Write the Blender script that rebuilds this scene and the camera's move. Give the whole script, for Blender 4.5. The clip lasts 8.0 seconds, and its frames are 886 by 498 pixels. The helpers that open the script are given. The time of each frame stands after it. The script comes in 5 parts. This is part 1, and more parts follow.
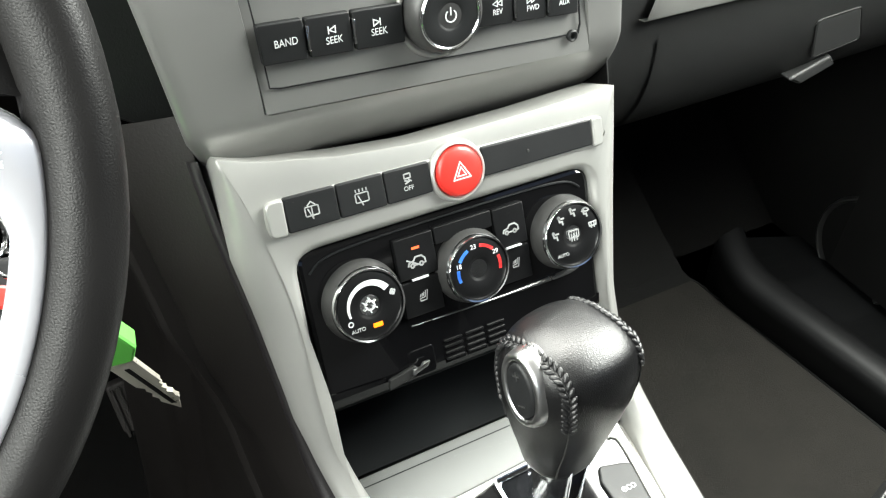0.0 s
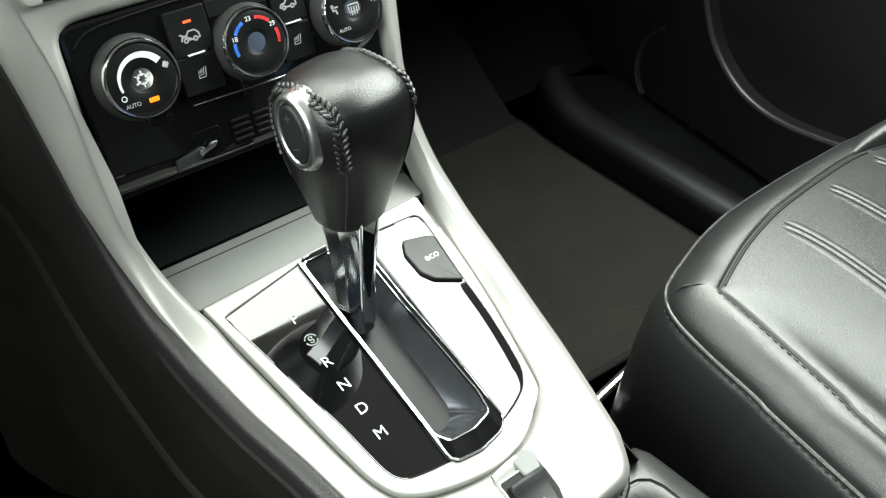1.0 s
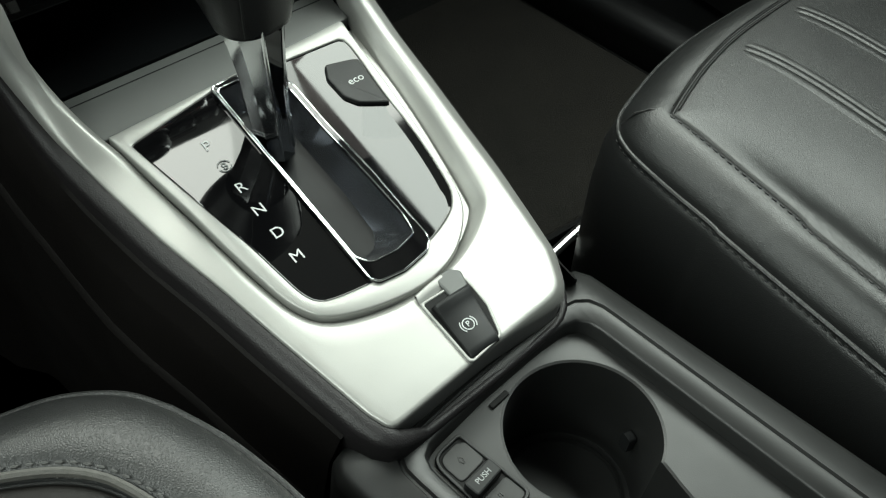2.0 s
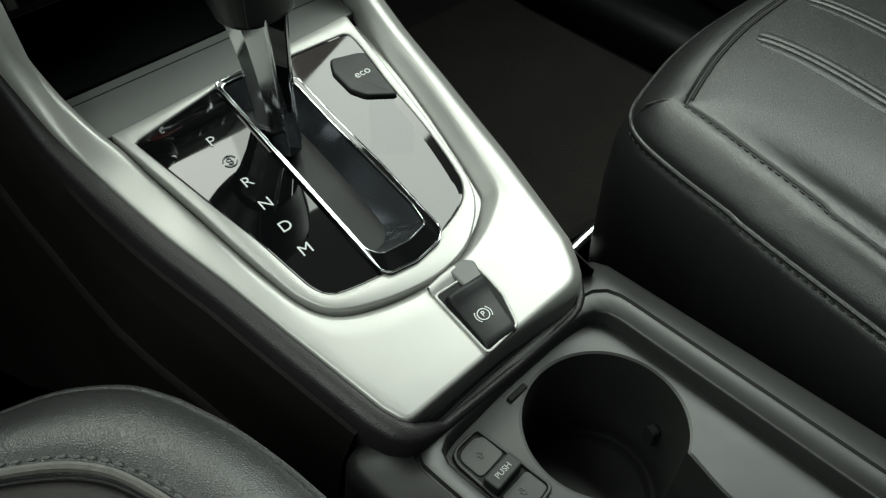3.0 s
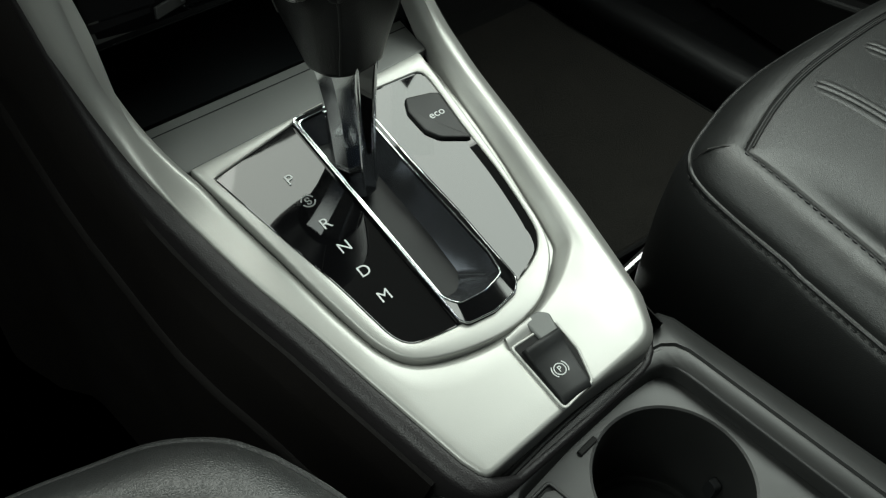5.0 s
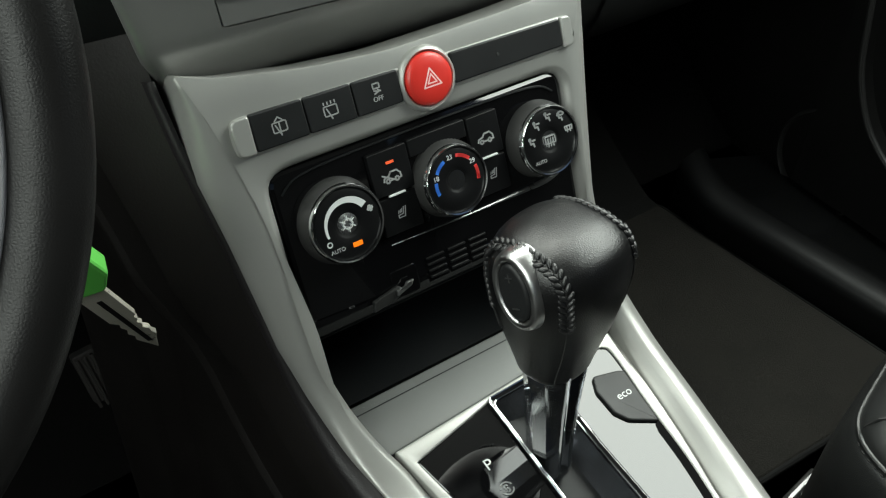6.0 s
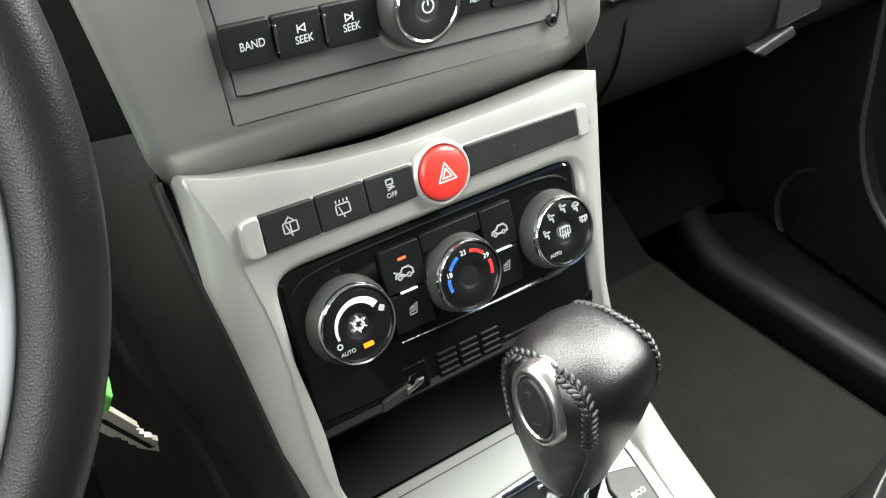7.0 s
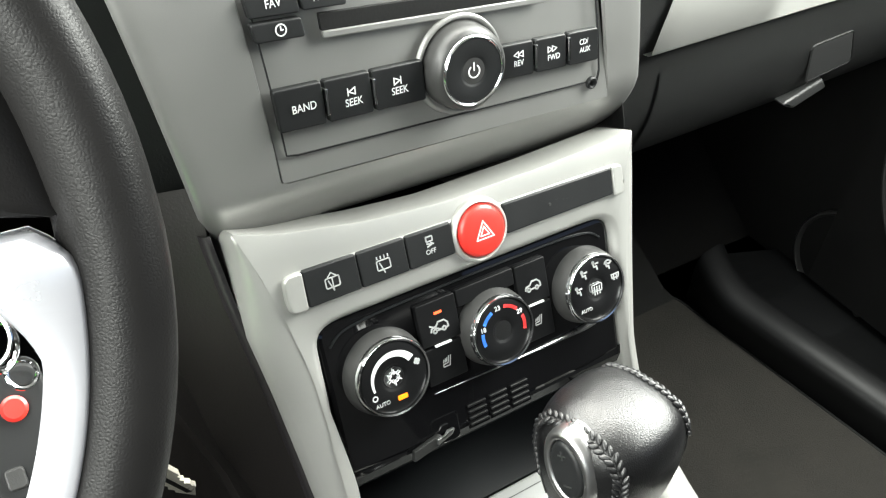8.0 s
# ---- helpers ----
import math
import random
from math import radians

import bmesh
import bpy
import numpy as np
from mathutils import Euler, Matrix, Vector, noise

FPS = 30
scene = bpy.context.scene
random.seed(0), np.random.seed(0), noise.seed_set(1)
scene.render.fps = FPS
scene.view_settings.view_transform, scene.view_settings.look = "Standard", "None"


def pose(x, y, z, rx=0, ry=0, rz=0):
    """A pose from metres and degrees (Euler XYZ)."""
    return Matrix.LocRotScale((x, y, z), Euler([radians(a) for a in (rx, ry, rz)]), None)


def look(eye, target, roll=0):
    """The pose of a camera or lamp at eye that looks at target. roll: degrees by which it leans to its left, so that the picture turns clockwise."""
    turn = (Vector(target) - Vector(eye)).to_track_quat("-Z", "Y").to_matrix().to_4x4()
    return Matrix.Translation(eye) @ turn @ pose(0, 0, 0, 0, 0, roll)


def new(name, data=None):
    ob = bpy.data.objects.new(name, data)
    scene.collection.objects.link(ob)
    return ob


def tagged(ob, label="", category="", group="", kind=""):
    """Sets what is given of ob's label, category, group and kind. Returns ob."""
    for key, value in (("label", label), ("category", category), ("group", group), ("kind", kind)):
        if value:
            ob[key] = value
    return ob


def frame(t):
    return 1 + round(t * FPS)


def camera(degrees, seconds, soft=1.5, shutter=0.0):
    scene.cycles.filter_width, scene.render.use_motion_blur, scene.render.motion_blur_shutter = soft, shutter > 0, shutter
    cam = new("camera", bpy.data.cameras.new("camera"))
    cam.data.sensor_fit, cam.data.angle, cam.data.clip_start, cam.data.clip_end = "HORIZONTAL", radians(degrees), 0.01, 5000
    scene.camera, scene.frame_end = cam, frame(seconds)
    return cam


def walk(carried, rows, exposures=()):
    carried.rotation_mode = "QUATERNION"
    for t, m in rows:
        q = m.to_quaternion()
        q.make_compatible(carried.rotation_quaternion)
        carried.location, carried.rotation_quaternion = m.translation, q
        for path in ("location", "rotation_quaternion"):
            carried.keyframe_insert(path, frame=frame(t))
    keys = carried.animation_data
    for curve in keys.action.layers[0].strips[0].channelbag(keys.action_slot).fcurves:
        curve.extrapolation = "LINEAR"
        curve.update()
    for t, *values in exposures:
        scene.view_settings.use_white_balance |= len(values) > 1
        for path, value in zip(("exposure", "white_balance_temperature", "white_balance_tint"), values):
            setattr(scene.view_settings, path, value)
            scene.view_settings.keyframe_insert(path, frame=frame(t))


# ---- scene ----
cam = camera(49.0, 8.0, 1.2)
EXPOSURES = [(0.0, 0.82, 6500, 10), (0.5, 0.86, 6500, 10), (1.0, 0.24, 6400, 5.0), (1.5, -0.66, 6320, 1), (1.7, -0.90, 6320, 1), (2.8, -1.45, 6320, 1), (3.5, -1.54, 6320, 1), (4.2, -1.68, 6320, 1), (5.3, -1.44, 6320, 1), (5.7, -1.14, 6340, 2.0), (6.0, -0.84, 6380, 4.0), (6.5, 0.26, 6460, 8.0), (7.0, 0.64, 6500, 10), (8.0, 0.86, 6500, 10)]
PATH = [
    (0, -0.2281, -0.314, 0.8617, 47.8243, -4.0063, -29.4881),
    (0.5, -0.2388, -0.3611, 0.8238, 46.6168, -4.046, -36.9219),
    (1, -0.2201, -0.3955, 0.8054, 44.3363, -5.3152, -38.453),
    (1.5, -0.1964, -0.4193, 0.7743, 41.4223, -4.5609, -39.9112),
    (1.7, -0.189, -0.4339, 0.7658, 39.2826, -3.5835, -39.3799),
    (2.8, -0.1912, -0.4457, 0.7299, 40.466, -2.1276, -40.3176),
    (3, -0.1922, -0.4455, 0.7307, 40.8781, -1.7875, -40.2006),
    (3.5, -0.1983, -0.4408, 0.7259, 39.6898, -2.4839, -40.2414),
    (4, -0.2096, -0.4342, 0.7248, 38.2151, -4.1754, -39.773),
    (4.2, -0.2104, -0.4377, 0.7279, 38.184, -4.5479, -39.387),
    (5.3, -0.2149, -0.3746, 0.7709, 41.1452, -3.1078, -37.789),
    (5.5, -0.2202, -0.3568, 0.7872, 42.4535, -2.8475, -36.2395),
    (6, -0.2409, -0.3126, 0.8265, 46.2617, -2.5594, -34.5857),
    (6.5, -0.2465, -0.2933, 0.833, 47.0869, -3.4664, -34.2604),
    (7, -0.2328, -0.2712, 0.8424, 47.5341, -3.7307, -34.9849),
    (7.5, -0.2383, -0.2727, 0.8523, 47.7108, -5.3663, -33.6163),
    (8, -0.2408, -0.2561, 0.8658, 47.9142, -4.8461, -33.1622),
]
walk(cam, [(t, pose(*p)) for t, *p in PATH], EXPOSURES)
# ---------------- world and light ----------------
world = bpy.data.worlds.new("overcast_sky")
scene.world = world
world.use_nodes = True
wn = world.node_tree.nodes
sky = wn.new("ShaderNodeTexSky")
sky.sky_type, sky.sun_disc = "NISHITA", False
sky.sun_elevation, sky.sun_rotation = radians(55), radians(20)
sky.air_density, sky.dust_density = 1.0, 4.0
bg = next(n for n in wn if n.type == "BACKGROUND")
bg.inputs["Strength"].default_value = 0.10
world.node_tree.links.new(sky.outputs[0], bg.inputs["Color"])


def lamp(name, kind, m, energy, color=(1, 1, 1)):
    data = bpy.data.lights.new(name, kind)
    data.energy, data.color = energy, color
    ob = new(name, data)
    ob.matrix_world = m
    return ob


sun = lamp("sun", "SUN", look((0.6, 1.6, 3.0), (0, 0, 0.4)), 0.5, (1.0, 0.97, 0.92))
sun.data.angle = radians(15)


def window_light(name, eye, target, w, h, energy):
    ob = lamp(name, "AREA", look(eye, target), energy, (0.97, 1.0, 0.93))
    ob.data.shape, ob.data.size, ob.data.size_y = "RECTANGLE", w, h
    return ob


window_light("windscreen_light", (-0.10, 0.425, 1.170), (-0.10, 0.425 - 0.66, 1.170 - 0.75), 1.06, 0.42, 25.0)
window_light("passenger_window_light", (0.650, 0.04, 1.105), (0.650 - 0.64, 0.02, 1.105 - 0.77), 0.84, 0.44, 30.0)
window_light("driver_window_light", (-0.660, -0.12, 1.045), (-0.660 + 0.95, -0.12, 1.045 - 0.30), 0.98, 0.42, 20.0)


# ---------------- materials ----------------
def material(name, color, rough=0.5, metal=0.0, grain=0.0, grain_scale=400.0, wear=0.0, wear_scale=30.0, rough_var=0.0,
             coat=0.0, emit=0.0, pattern="noise", spec=0.5, dist=0.001):
    m = bpy.data.materials.new(name)
    m.use_nodes = True
    nt = m.node_tree
    b = next(n for n in nt.nodes if n.type == "BSDF_PRINCIPLED")
    b.inputs["Base Color"].default_value = (*color, 1)
    b.inputs["Roughness"].default_value = rough
    b.inputs["Metallic"].default_value = metal
    b.inputs["Specular IOR Level"].default_value = spec
    b.inputs["Coat Weight"].default_value = coat
    b.inputs["Coat Roughness"].default_value = 0.03
    if emit:
        b.inputs["Emission Color"].default_value = (*color, 1)
        b.inputs["Emission Strength"].default_value = emit
    tc = nt.nodes.new("ShaderNodeTexCoord")
    if wear or rough_var:
        n = nt.nodes.new("ShaderNodeTexNoise")
        n.inputs["Scale"].default_value, n.inputs["Detail"].default_value = wear_scale, 6.0
        nt.links.new(tc.outputs["Object"], n.inputs["Vector"])
        if wear:
            mix = nt.nodes.new("ShaderNodeMix")
            mix.data_type = "RGBA"
            mix.inputs["A"].default_value = (*[c * (1 - wear) for c in color], 1)
            mix.inputs["B"].default_value = (*[min(1.0, c * (1 + wear)) for c in color], 1)
            nt.links.new(n.outputs["Fac"], mix.inputs["Factor"])
            nt.links.new(mix.outputs["Result"], b.inputs["Base Color"])
        if rough_var:
            r = nt.nodes.new("ShaderNodeMapRange")
            r.inputs["From Min"].default_value, r.inputs["From Max"].default_value = 0.3, 0.7
            r.inputs["To Min"].default_value, r.inputs["To Max"].default_value = rough - rough_var, rough + rough_var
            nt.links.new(n.outputs["Fac"], r.inputs["Value"])
            nt.links.new(r.outputs["Result"], b.inputs["Roughness"])
    if grain:
        bump = nt.nodes.new("ShaderNodeBump")
        bump.inputs["Strength"].default_value, bump.inputs["Distance"].default_value = grain, dist
        if pattern == "cells":
            g = nt.nodes.new("ShaderNodeTexVoronoi")
            g.feature = "DISTANCE_TO_EDGE"
            g.inputs["Scale"].default_value = grain_scale
            nt.links.new(g.outputs["Distance"], bump.inputs["Height"])
        elif pattern == "pile":
            g = nt.nodes.new("ShaderNodeTexNoise")
            g.inputs["Scale"].default_value, g.inputs["Detail"].default_value, g.inputs["Roughness"].default_value = grain_scale, 8.0, 0.8
            nt.links.new(g.outputs["Fac"], bump.inputs["Height"])
        else:
            g = nt.nodes.new("ShaderNodeTexNoise")
            g.inputs["Scale"].default_value, g.inputs["Detail"].default_value = grain_scale, 3.0
            nt.links.new(g.outputs["Fac"], bump.inputs["Height"])
        nt.links.new(tc.outputs["Object"], g.inputs["Vector"])
        nt.links.new(bump.outputs["Normal"], b.inputs["Normal"])
    return m


SILVER = material("silver_paint", (0.385, 0.385, 0.368), 0.41, 0.50, 0.03, 1500, 0.03, 40, 0.04)
GREY = material("grey_satin_plastic", (0.235, 0.235, 0.228), 0.38, 0.50, 0.05, 1800, 0.06, 25, 0.05)
TRAYGREY = material("grey_tray_plastic", (0.10, 0.103, 0.10), 0.45, 0.2, 0.05, 1500, 0.05, 30, 0.05)
BLACK = material("grained_black_plastic", (0.009, 0.009, 0.009), 0.48, 0.0, 0.35, 900, 0.15, 20, 0.06, dist=0.0004, spec=0.4)
DECK = material("deck_black_plastic", (0.0125, 0.0128, 0.0126), 0.42, 0.0, 0.09, 1400, 0.12, 25, 0.05, dist=0.0003)
SMOOTHBLACK = material("smooth_black_button", (0.008, 0.0085, 0.009), 0.48, 0.0, 0.04, 1200, 0.1, 60, 0.04, spec=0.36)
BROWN = material("dark_brown_plastic", (0.0088, 0.0076, 0.0072), 0.5, 0.0, 0.32, 800, 0.15, 15, 0.05, dist=0.0004, spec=0.32)
CLIMATEBLACK = material("climate_black_plastic", (0.0045, 0.0046, 0.0050), 0.42, 0.0, 0.03, 1200, 0.1, 60, 0.04, spec=0.20)
STRIP = material("grained_edge_plastic", (0.017, 0.0155, 0.0165), 0.46, 0.0, 0.5, 700, 0.12, 30, 0.05, pattern="cells", dist=0.0004, spec=0.4)
PIANO = material("gloss_black_panel", (0.003, 0.003, 0.0034), 0.03, 0.0, 0.0, 100, 0.0, 30, 0.012, spec=0.52)
WELL = material("slot_black_plastic", (0.007, 0.0078, 0.0085), 0.36, 0.0, 0.0, 100, 0.1, 30, 0.04, spec=0.22)
DARK = material("unlit_black_plastic", (0.006, 0.006, 0.006), 0.6, 0.0, 0.1, 600, 0.2, 20, spec=0.2)
CHROME = material("chrome", (0.72, 0.73, 0.74), 0.12, 1.0, 0.0, 100, 0.0, 40, 0.03)
SATINCHROME = material("satin_chrome", (0.46, 0.46, 0.46), 0.32, 1.0, 0.0, 100, 0.05, 60, 0.06)
LEATHER = material("black_grained_leather", (0.0145, 0.0150, 0.0150), 0.36, 0.0, 0.50, 900, 0.15, 9, 0.05, pattern="cells", dist=0.0004, spec=0.55)
INSERTLEATHER = material("dark_brown_seat_leather", (0.0062, 0.0054, 0.0046), 0.52, 0.0, 0.25, 1700, 0.2, 30, 0.05, pattern="cells", dist=0.0005, spec=0.26)
WORNTHREAD = material("worn_grey_seam", (0.085, 0.082, 0.075), 0.6, 0.0, 0.4, 1800, 0.3, 300)
KNOBLEATHER = material("knob_black_leather", (0.0036, 0.0036, 0.0039), 0.33, 0.0, 0.34, 900, 0.15, 30, 0.05, pattern="cells", dist=0.0005, spec=0.44)
WHEELLEATHER = material("wheel_black_leather", (0.0075, 0.0072, 0.0072), 0.40, 0.0, 0.16, 800, 0.2, 20, 0.06, pattern="cells", dist=0.0007, spec=0.22)
DARKCHROME = material("dark_glossy_slot_wall", (0.16, 0.166, 0.18), 0.16, 0.85, 0.0, 100, 0.1, 40, 0.05)
THREAD = material("black_thread", (0.012, 0.012, 0.012), 0.55, 0.0, 0.3, 2500, 0.1, 200)
KNOBSTITCH = material("braided_leather_cord", (0.008, 0.008, 0.0085), 0.36, 0.0, 0.2, 2500, 0.1, 200)
GREYTHREAD = material("grey_thread", (0.055, 0.055, 0.053), 0.6, 0.0, 0.3, 2500, 0.1, 200)
# near black: the footwell's shade is put into this colour
CARPET = material("shaded_carpet", (0.0030, 0.0028, 0.0025), 0.95, 0.0, 1.0, 900, 0.35, 60, pattern="pile", dist=0.003)
MATPILE = material("charcoal_floor_mat", (0.0172, 0.0153, 0.0121), 0.95, 0.0, 1.0, 700, 0.5, 22, pattern="pile", dist=0.003)
RUBBER = material("pedal_rubber", (0.036, 0.033, 0.032), 0.7, 0.0, 0.3, 500, 0.2, 60)
DASH = material("dash_grained_vinyl", (0.036, 0.0366, 0.0366), 0.42, 0.0, 0.30, 900, 0.12, 15, 0.05, pattern="cells", dist=0.0005)
DOOR = material("door_black_plastic", (0.0045, 0.0045, 0.0045), 0.5, 0.0, 0.4, 500, 0.15, 12, 0.06, pattern="cells", dist=0.0006, spec=0.35)
SILLBLACK = material("sill_black_plastic", (0.0042, 0.0044, 0.0047), 0.45, 0.0, 0.2, 900, 0.15, 12, 0.05, dist=0.0004, spec=0.20)
SPEAKERTRIM = material("speaker_trim_plastic", (0.022, 0.022, 0.022), 0.36, 0.0, 0.1, 900, 0.1, 20, 0.04)
PRINT = material("white_print", (0.62, 0.64, 0.64), 0.5)
DIMPRINT = material("grey_print", (0.33, 0.34, 0.34), 0.5)
REDPLASTIC = material("red_translucent_plastic", (0.60, 0.030, 0.022), 0.36, 0.0, 0.0, 100, 0.06, 80, 0.04, coat=0.1)
PALEPINK = material("pale_pink_print", (0.85, 0.60, 0.58), 0.5)
BLUEPRINT_ = material("blue_print", (0.05, 0.22, 0.80), 0.5)
REDPRINT = material("red_print", (0.75, 0.05, 0.05), 0.5)
AMBER = material("amber_lamp", (1.0, 0.20, 0.006), 0.4, emit=0.8)
REDLED = material("red_lamp", (0.9, 0.12, 0.04), 0.4, emit=0.5)
GREEN = material("green_plastic", (0.12, 0.48, 0.08), 0.35, 0.0, 0.0, 100, 0.05, 60, 0.05)
BRASS = material("nickel_key_metal", (0.66, 0.63, 0.54), 0.35, 0.55, 0.2, 900, 0.1, 200, 0.1)
WHEELSILVER = material("silver_wheel_trim", (0.56, 0.56, 0.60), 0.26, 0.45, 0.0, 100, 0.02, 30, 0.03)
HEADLINER = material("grey_headliner", (0.11, 0.108, 0.104), 0.9, 0.0, 0.4, 600, 0.08, 20)
PILLAR = material("dark_pillar_trim", (0.025, 0.025, 0.025), 0.6, 0.0, 0.2, 500, 0.1, 20)

# ---------------- mesh helpers ----------------
Z3 = Vector((0, 0, 1))


def axes(origin, x, y, z):
    m = Matrix((x, y, z)).transposed().to_4x4()
    m.translation = origin
    return m


def slope(origin, degrees_, yaw=0.0):
    """A frame whose x runs across the car, y up or ahead along a surface that rises by so many degrees, z out of it."""
    a = radians(degrees_)
    m = axes(Vector(origin), Vector((1, 0, 0)), Vector((0, math.cos(a), math.sin(a))), Vector((0, -math.sin(a), math.cos(a))))
    return m @ pose(0, 0, 0, 0, 0, yaw)


FACE = slope((0, 0.0076, 0.4989), 62)     # the silver stack
PLATE = slope((0, -0.1459, 0.3783), 7)    # the shifter plate
RADIO = slope((0, 0.0577, 0.5897), 77)    # the radio fascia
DECKM = axes(Vector((0.0125, -0.278, 0.343)), Vector((math.cos(radians(7)), math.sin(radians(7)), 0)),
             Vector((-math.sin(radians(7)), math.cos(radians(7)), 0)), Z3)


def thing(name, base, label, category, group="", kind=""):
    ob = new(name)
    ob.empty_display_size = 0.02
    ob.location = base
    return tagged(ob, label, category, group, kind)


def base_of(ob):
    v = Vector()
    while ob:
        v += Vector(ob.location)
        ob = ob.parent
    return v


LEAN = [False]


def part(name, bm, mat, parent=None, label="", m=None, sharp=20.0):
    """Links a bmesh, built in world metres (or in the frame m), as one mesh under a thing or a part."""
    if m is not None:
        bm.transform(m)
    if LEAN[0]:                                          # the radio's front curves back towards its top
        back = RADIO.inverted()
        for v in bm.verts:
            p = back @ v.co
            p.z -= 1.3 * max(0.0, p.y - 0.020) ** 2
            v.co = RADIO @ p
    bmesh.ops.recalc_face_normals(bm, faces=bm.faces)
    if parent:
        bm.transform(Matrix.Translation(-base_of(parent)))
    me = bpy.data.meshes.new(name)
    bm.to_mesh(me)
    bm.free()
    me.materials.append(mat)
    me.shade_smooth()
    me.set_sharp_from_angle(angle=radians(sharp))
    ob = new(name, me)
    if parent:
        ob.parent = parent
    if label:
        ob["label"] = label
    return ob


def rpoly(pts, r=0.0, seg=5):
    """A closed outline with rounded corners; r one radius or one for each corner."""
    out, n = [], len(pts)
    rs = r if isinstance(r, (list, tuple)) else [r] * n
    for i in range(n):
        p, a, b = Vector(pts[i]), Vector(pts[i - 1]), Vector(pts[(i + 1) % n])
        if rs[i] <= 0:
            out.append(p.copy())
            continue
        da, db = (a - p), (b - p)
        ua, ub = da.normalized(), db.normalized()
        ang = max(0.05, ua.angle(ub))
        cut = min(rs[i] / math.tan(ang / 2), 0.48 * da.length, 0.48 * db.length)
        s, e = p + ua * cut, p + ub * cut
        for k in range(seg + 1):
            t = k / seg
            out.append(s * (1 - t) ** 2 + p * 2 * t * (1 - t) + e * t * t)
    return out


def resample(pts, n, closed=True):
    pts = [Vector(p) for p in pts]
    q = pts + [pts[0]] if closed else pts
    d = [0.0]
    for a, b in zip(q, q[1:]):
        d.append(d[-1] + (b - a).length)
    out, k = [], 0
    for i in range(n):
        s = d[-1] * i / (n if closed else n - 1)
        while k < len(d) - 2 and d[k + 1] < s:
            k += 1
        f = (s - d[k]) / max(1e-9, d[k + 1] - d[k])
        out.append(q[k].lerp(q[k + 1], min(1.0, f)))
    return out


def area2(pts):
    return sum(a[0] * b[1] - b[0] * a[1] for a, b in zip(pts, pts[1:] + pts[:1]))


def inset(pts, d):
    """The outline moved inwards by d (outwards where d is negative)."""
    n, sgn, out = len(pts), (1 if area2(pts) > 0 else -1), []
    for i in range(n):
        t = (Vector(pts[(i + 1) % n]) - Vector(pts[i - 1]))
        t = t.normalized() if t.length > 1e-9 else Vector((1, 0))
        out.append(Vector(pts[i]) + Vector((-t.y, t.x)) * d * sgn)
    return out


def poly_off(pts, d):
    """A polygon with its straight sides moved inwards by d."""
    n, sgn, out = len(pts), (1 if area2(pts) > 0 else -1), []
    for i in range(n):
        p, a, b = Vector(pts[i]), Vector(pts[i - 1]), Vector(pts[(i + 1) % n])
        ua, ub = (p - a).normalized(), (b - p).normalized()
        na, nb = Vector((-ua.y, ua.x)) * sgn, Vector((-ub.y, ub.x)) * sgn
        out.append(p + (na + nb) * (d / (1 + na.dot(nb))))
    return out


def fill_between(bm, loops):
    """Flat faces inside the first loop and outside the others."""
    edges = []
    for lp in loops:
        vs = [bm.verts.new(p) for p in lp]
        edges += [bm.edges.new((vs[i - 1], vs[i])) for i in range(len(vs))]
    bmesh.ops.triangle_fill(bm, use_beauty=True, use_dissolve=False, edges=edges)


def loft(bm, rings, closed=True, cap0=False, cap1=False):
    rows = [[bm.verts.new(p) for p in r] for r in rings]
    n = len(rows[0])
    for a, b in zip(rows, rows[1:]):
        for i in range(n if closed else n - 1):
            j = (i + 1) % n
            bm.faces.new((a[i], a[j], b[j], b[i]))
    if cap0:
        bm.faces.new(rows[0][::-1])
    if cap1:
        bm.faces.new(rows[-1])
    return rows


def up(pts, z):
    return [(p[0], p[1], z) for p in pts]


def prism(pts, z0, z1, bev=0.0, bm=None, seg=2):
    bm = bm or bmesh.new()
    rings = [up(pts, z0)]
    if bev:
        for k in range(seg + 1):
            a = k / seg * math.pi / 2
            rings.append(up(inset(pts, bev * (1 - math.cos(a))), z1 - bev * (1 - math.sin(a))))
        rings.append(up(inset(pts, bev * 1.12), z1))
    else:
        rings.append(up(pts, z1))
    loft(bm, rings, True, True, True)
    return bm


def ring(outer, inner, z0, z1, bev=0.0, n=96, bm=None, floor=None, zin=None):
    """A frame between two outlines, with rounded edges; floor: the height down to which its inner wall goes."""
    bm = bm or bmesh.new()
    o, i = resample(outer, n), resample(inner, n)
    zi = z1 if zin is None else zin
    rings = [up(o, z0), up(o, z1 - bev), up(inset(o, bev * 0.3), z1 - bev * 0.3), up(inset(o, bev), z1),
             up(inset(i, -bev), zi), up(inset(i, -bev * 0.3), zi - bev * 0.3), up(i, zi - bev), up(i, z0 if floor is None else floor)]
    loft(bm, rings if bev else [up(o, z0), up(o, z1), up(i, zi), up(i, z0 if floor is None else floor)])
    return bm


def lathe(profile, n=40, bm=None, wobble=None):
    bm = bm or bmesh.new()
    rows = []
    for r, z in profile:
        rows.append([(r * math.cos(2 * math.pi * k / n), r * math.sin(2 * math.pi * k / n), z) for k in range(n)])
    loft(bm, rows, True, profile[0][0] > 1e-6, profile[-1][0] > 1e-6)
    bmesh.ops.remove_doubles(bm, verts=bm.verts, dist=1e-7)
    return bm


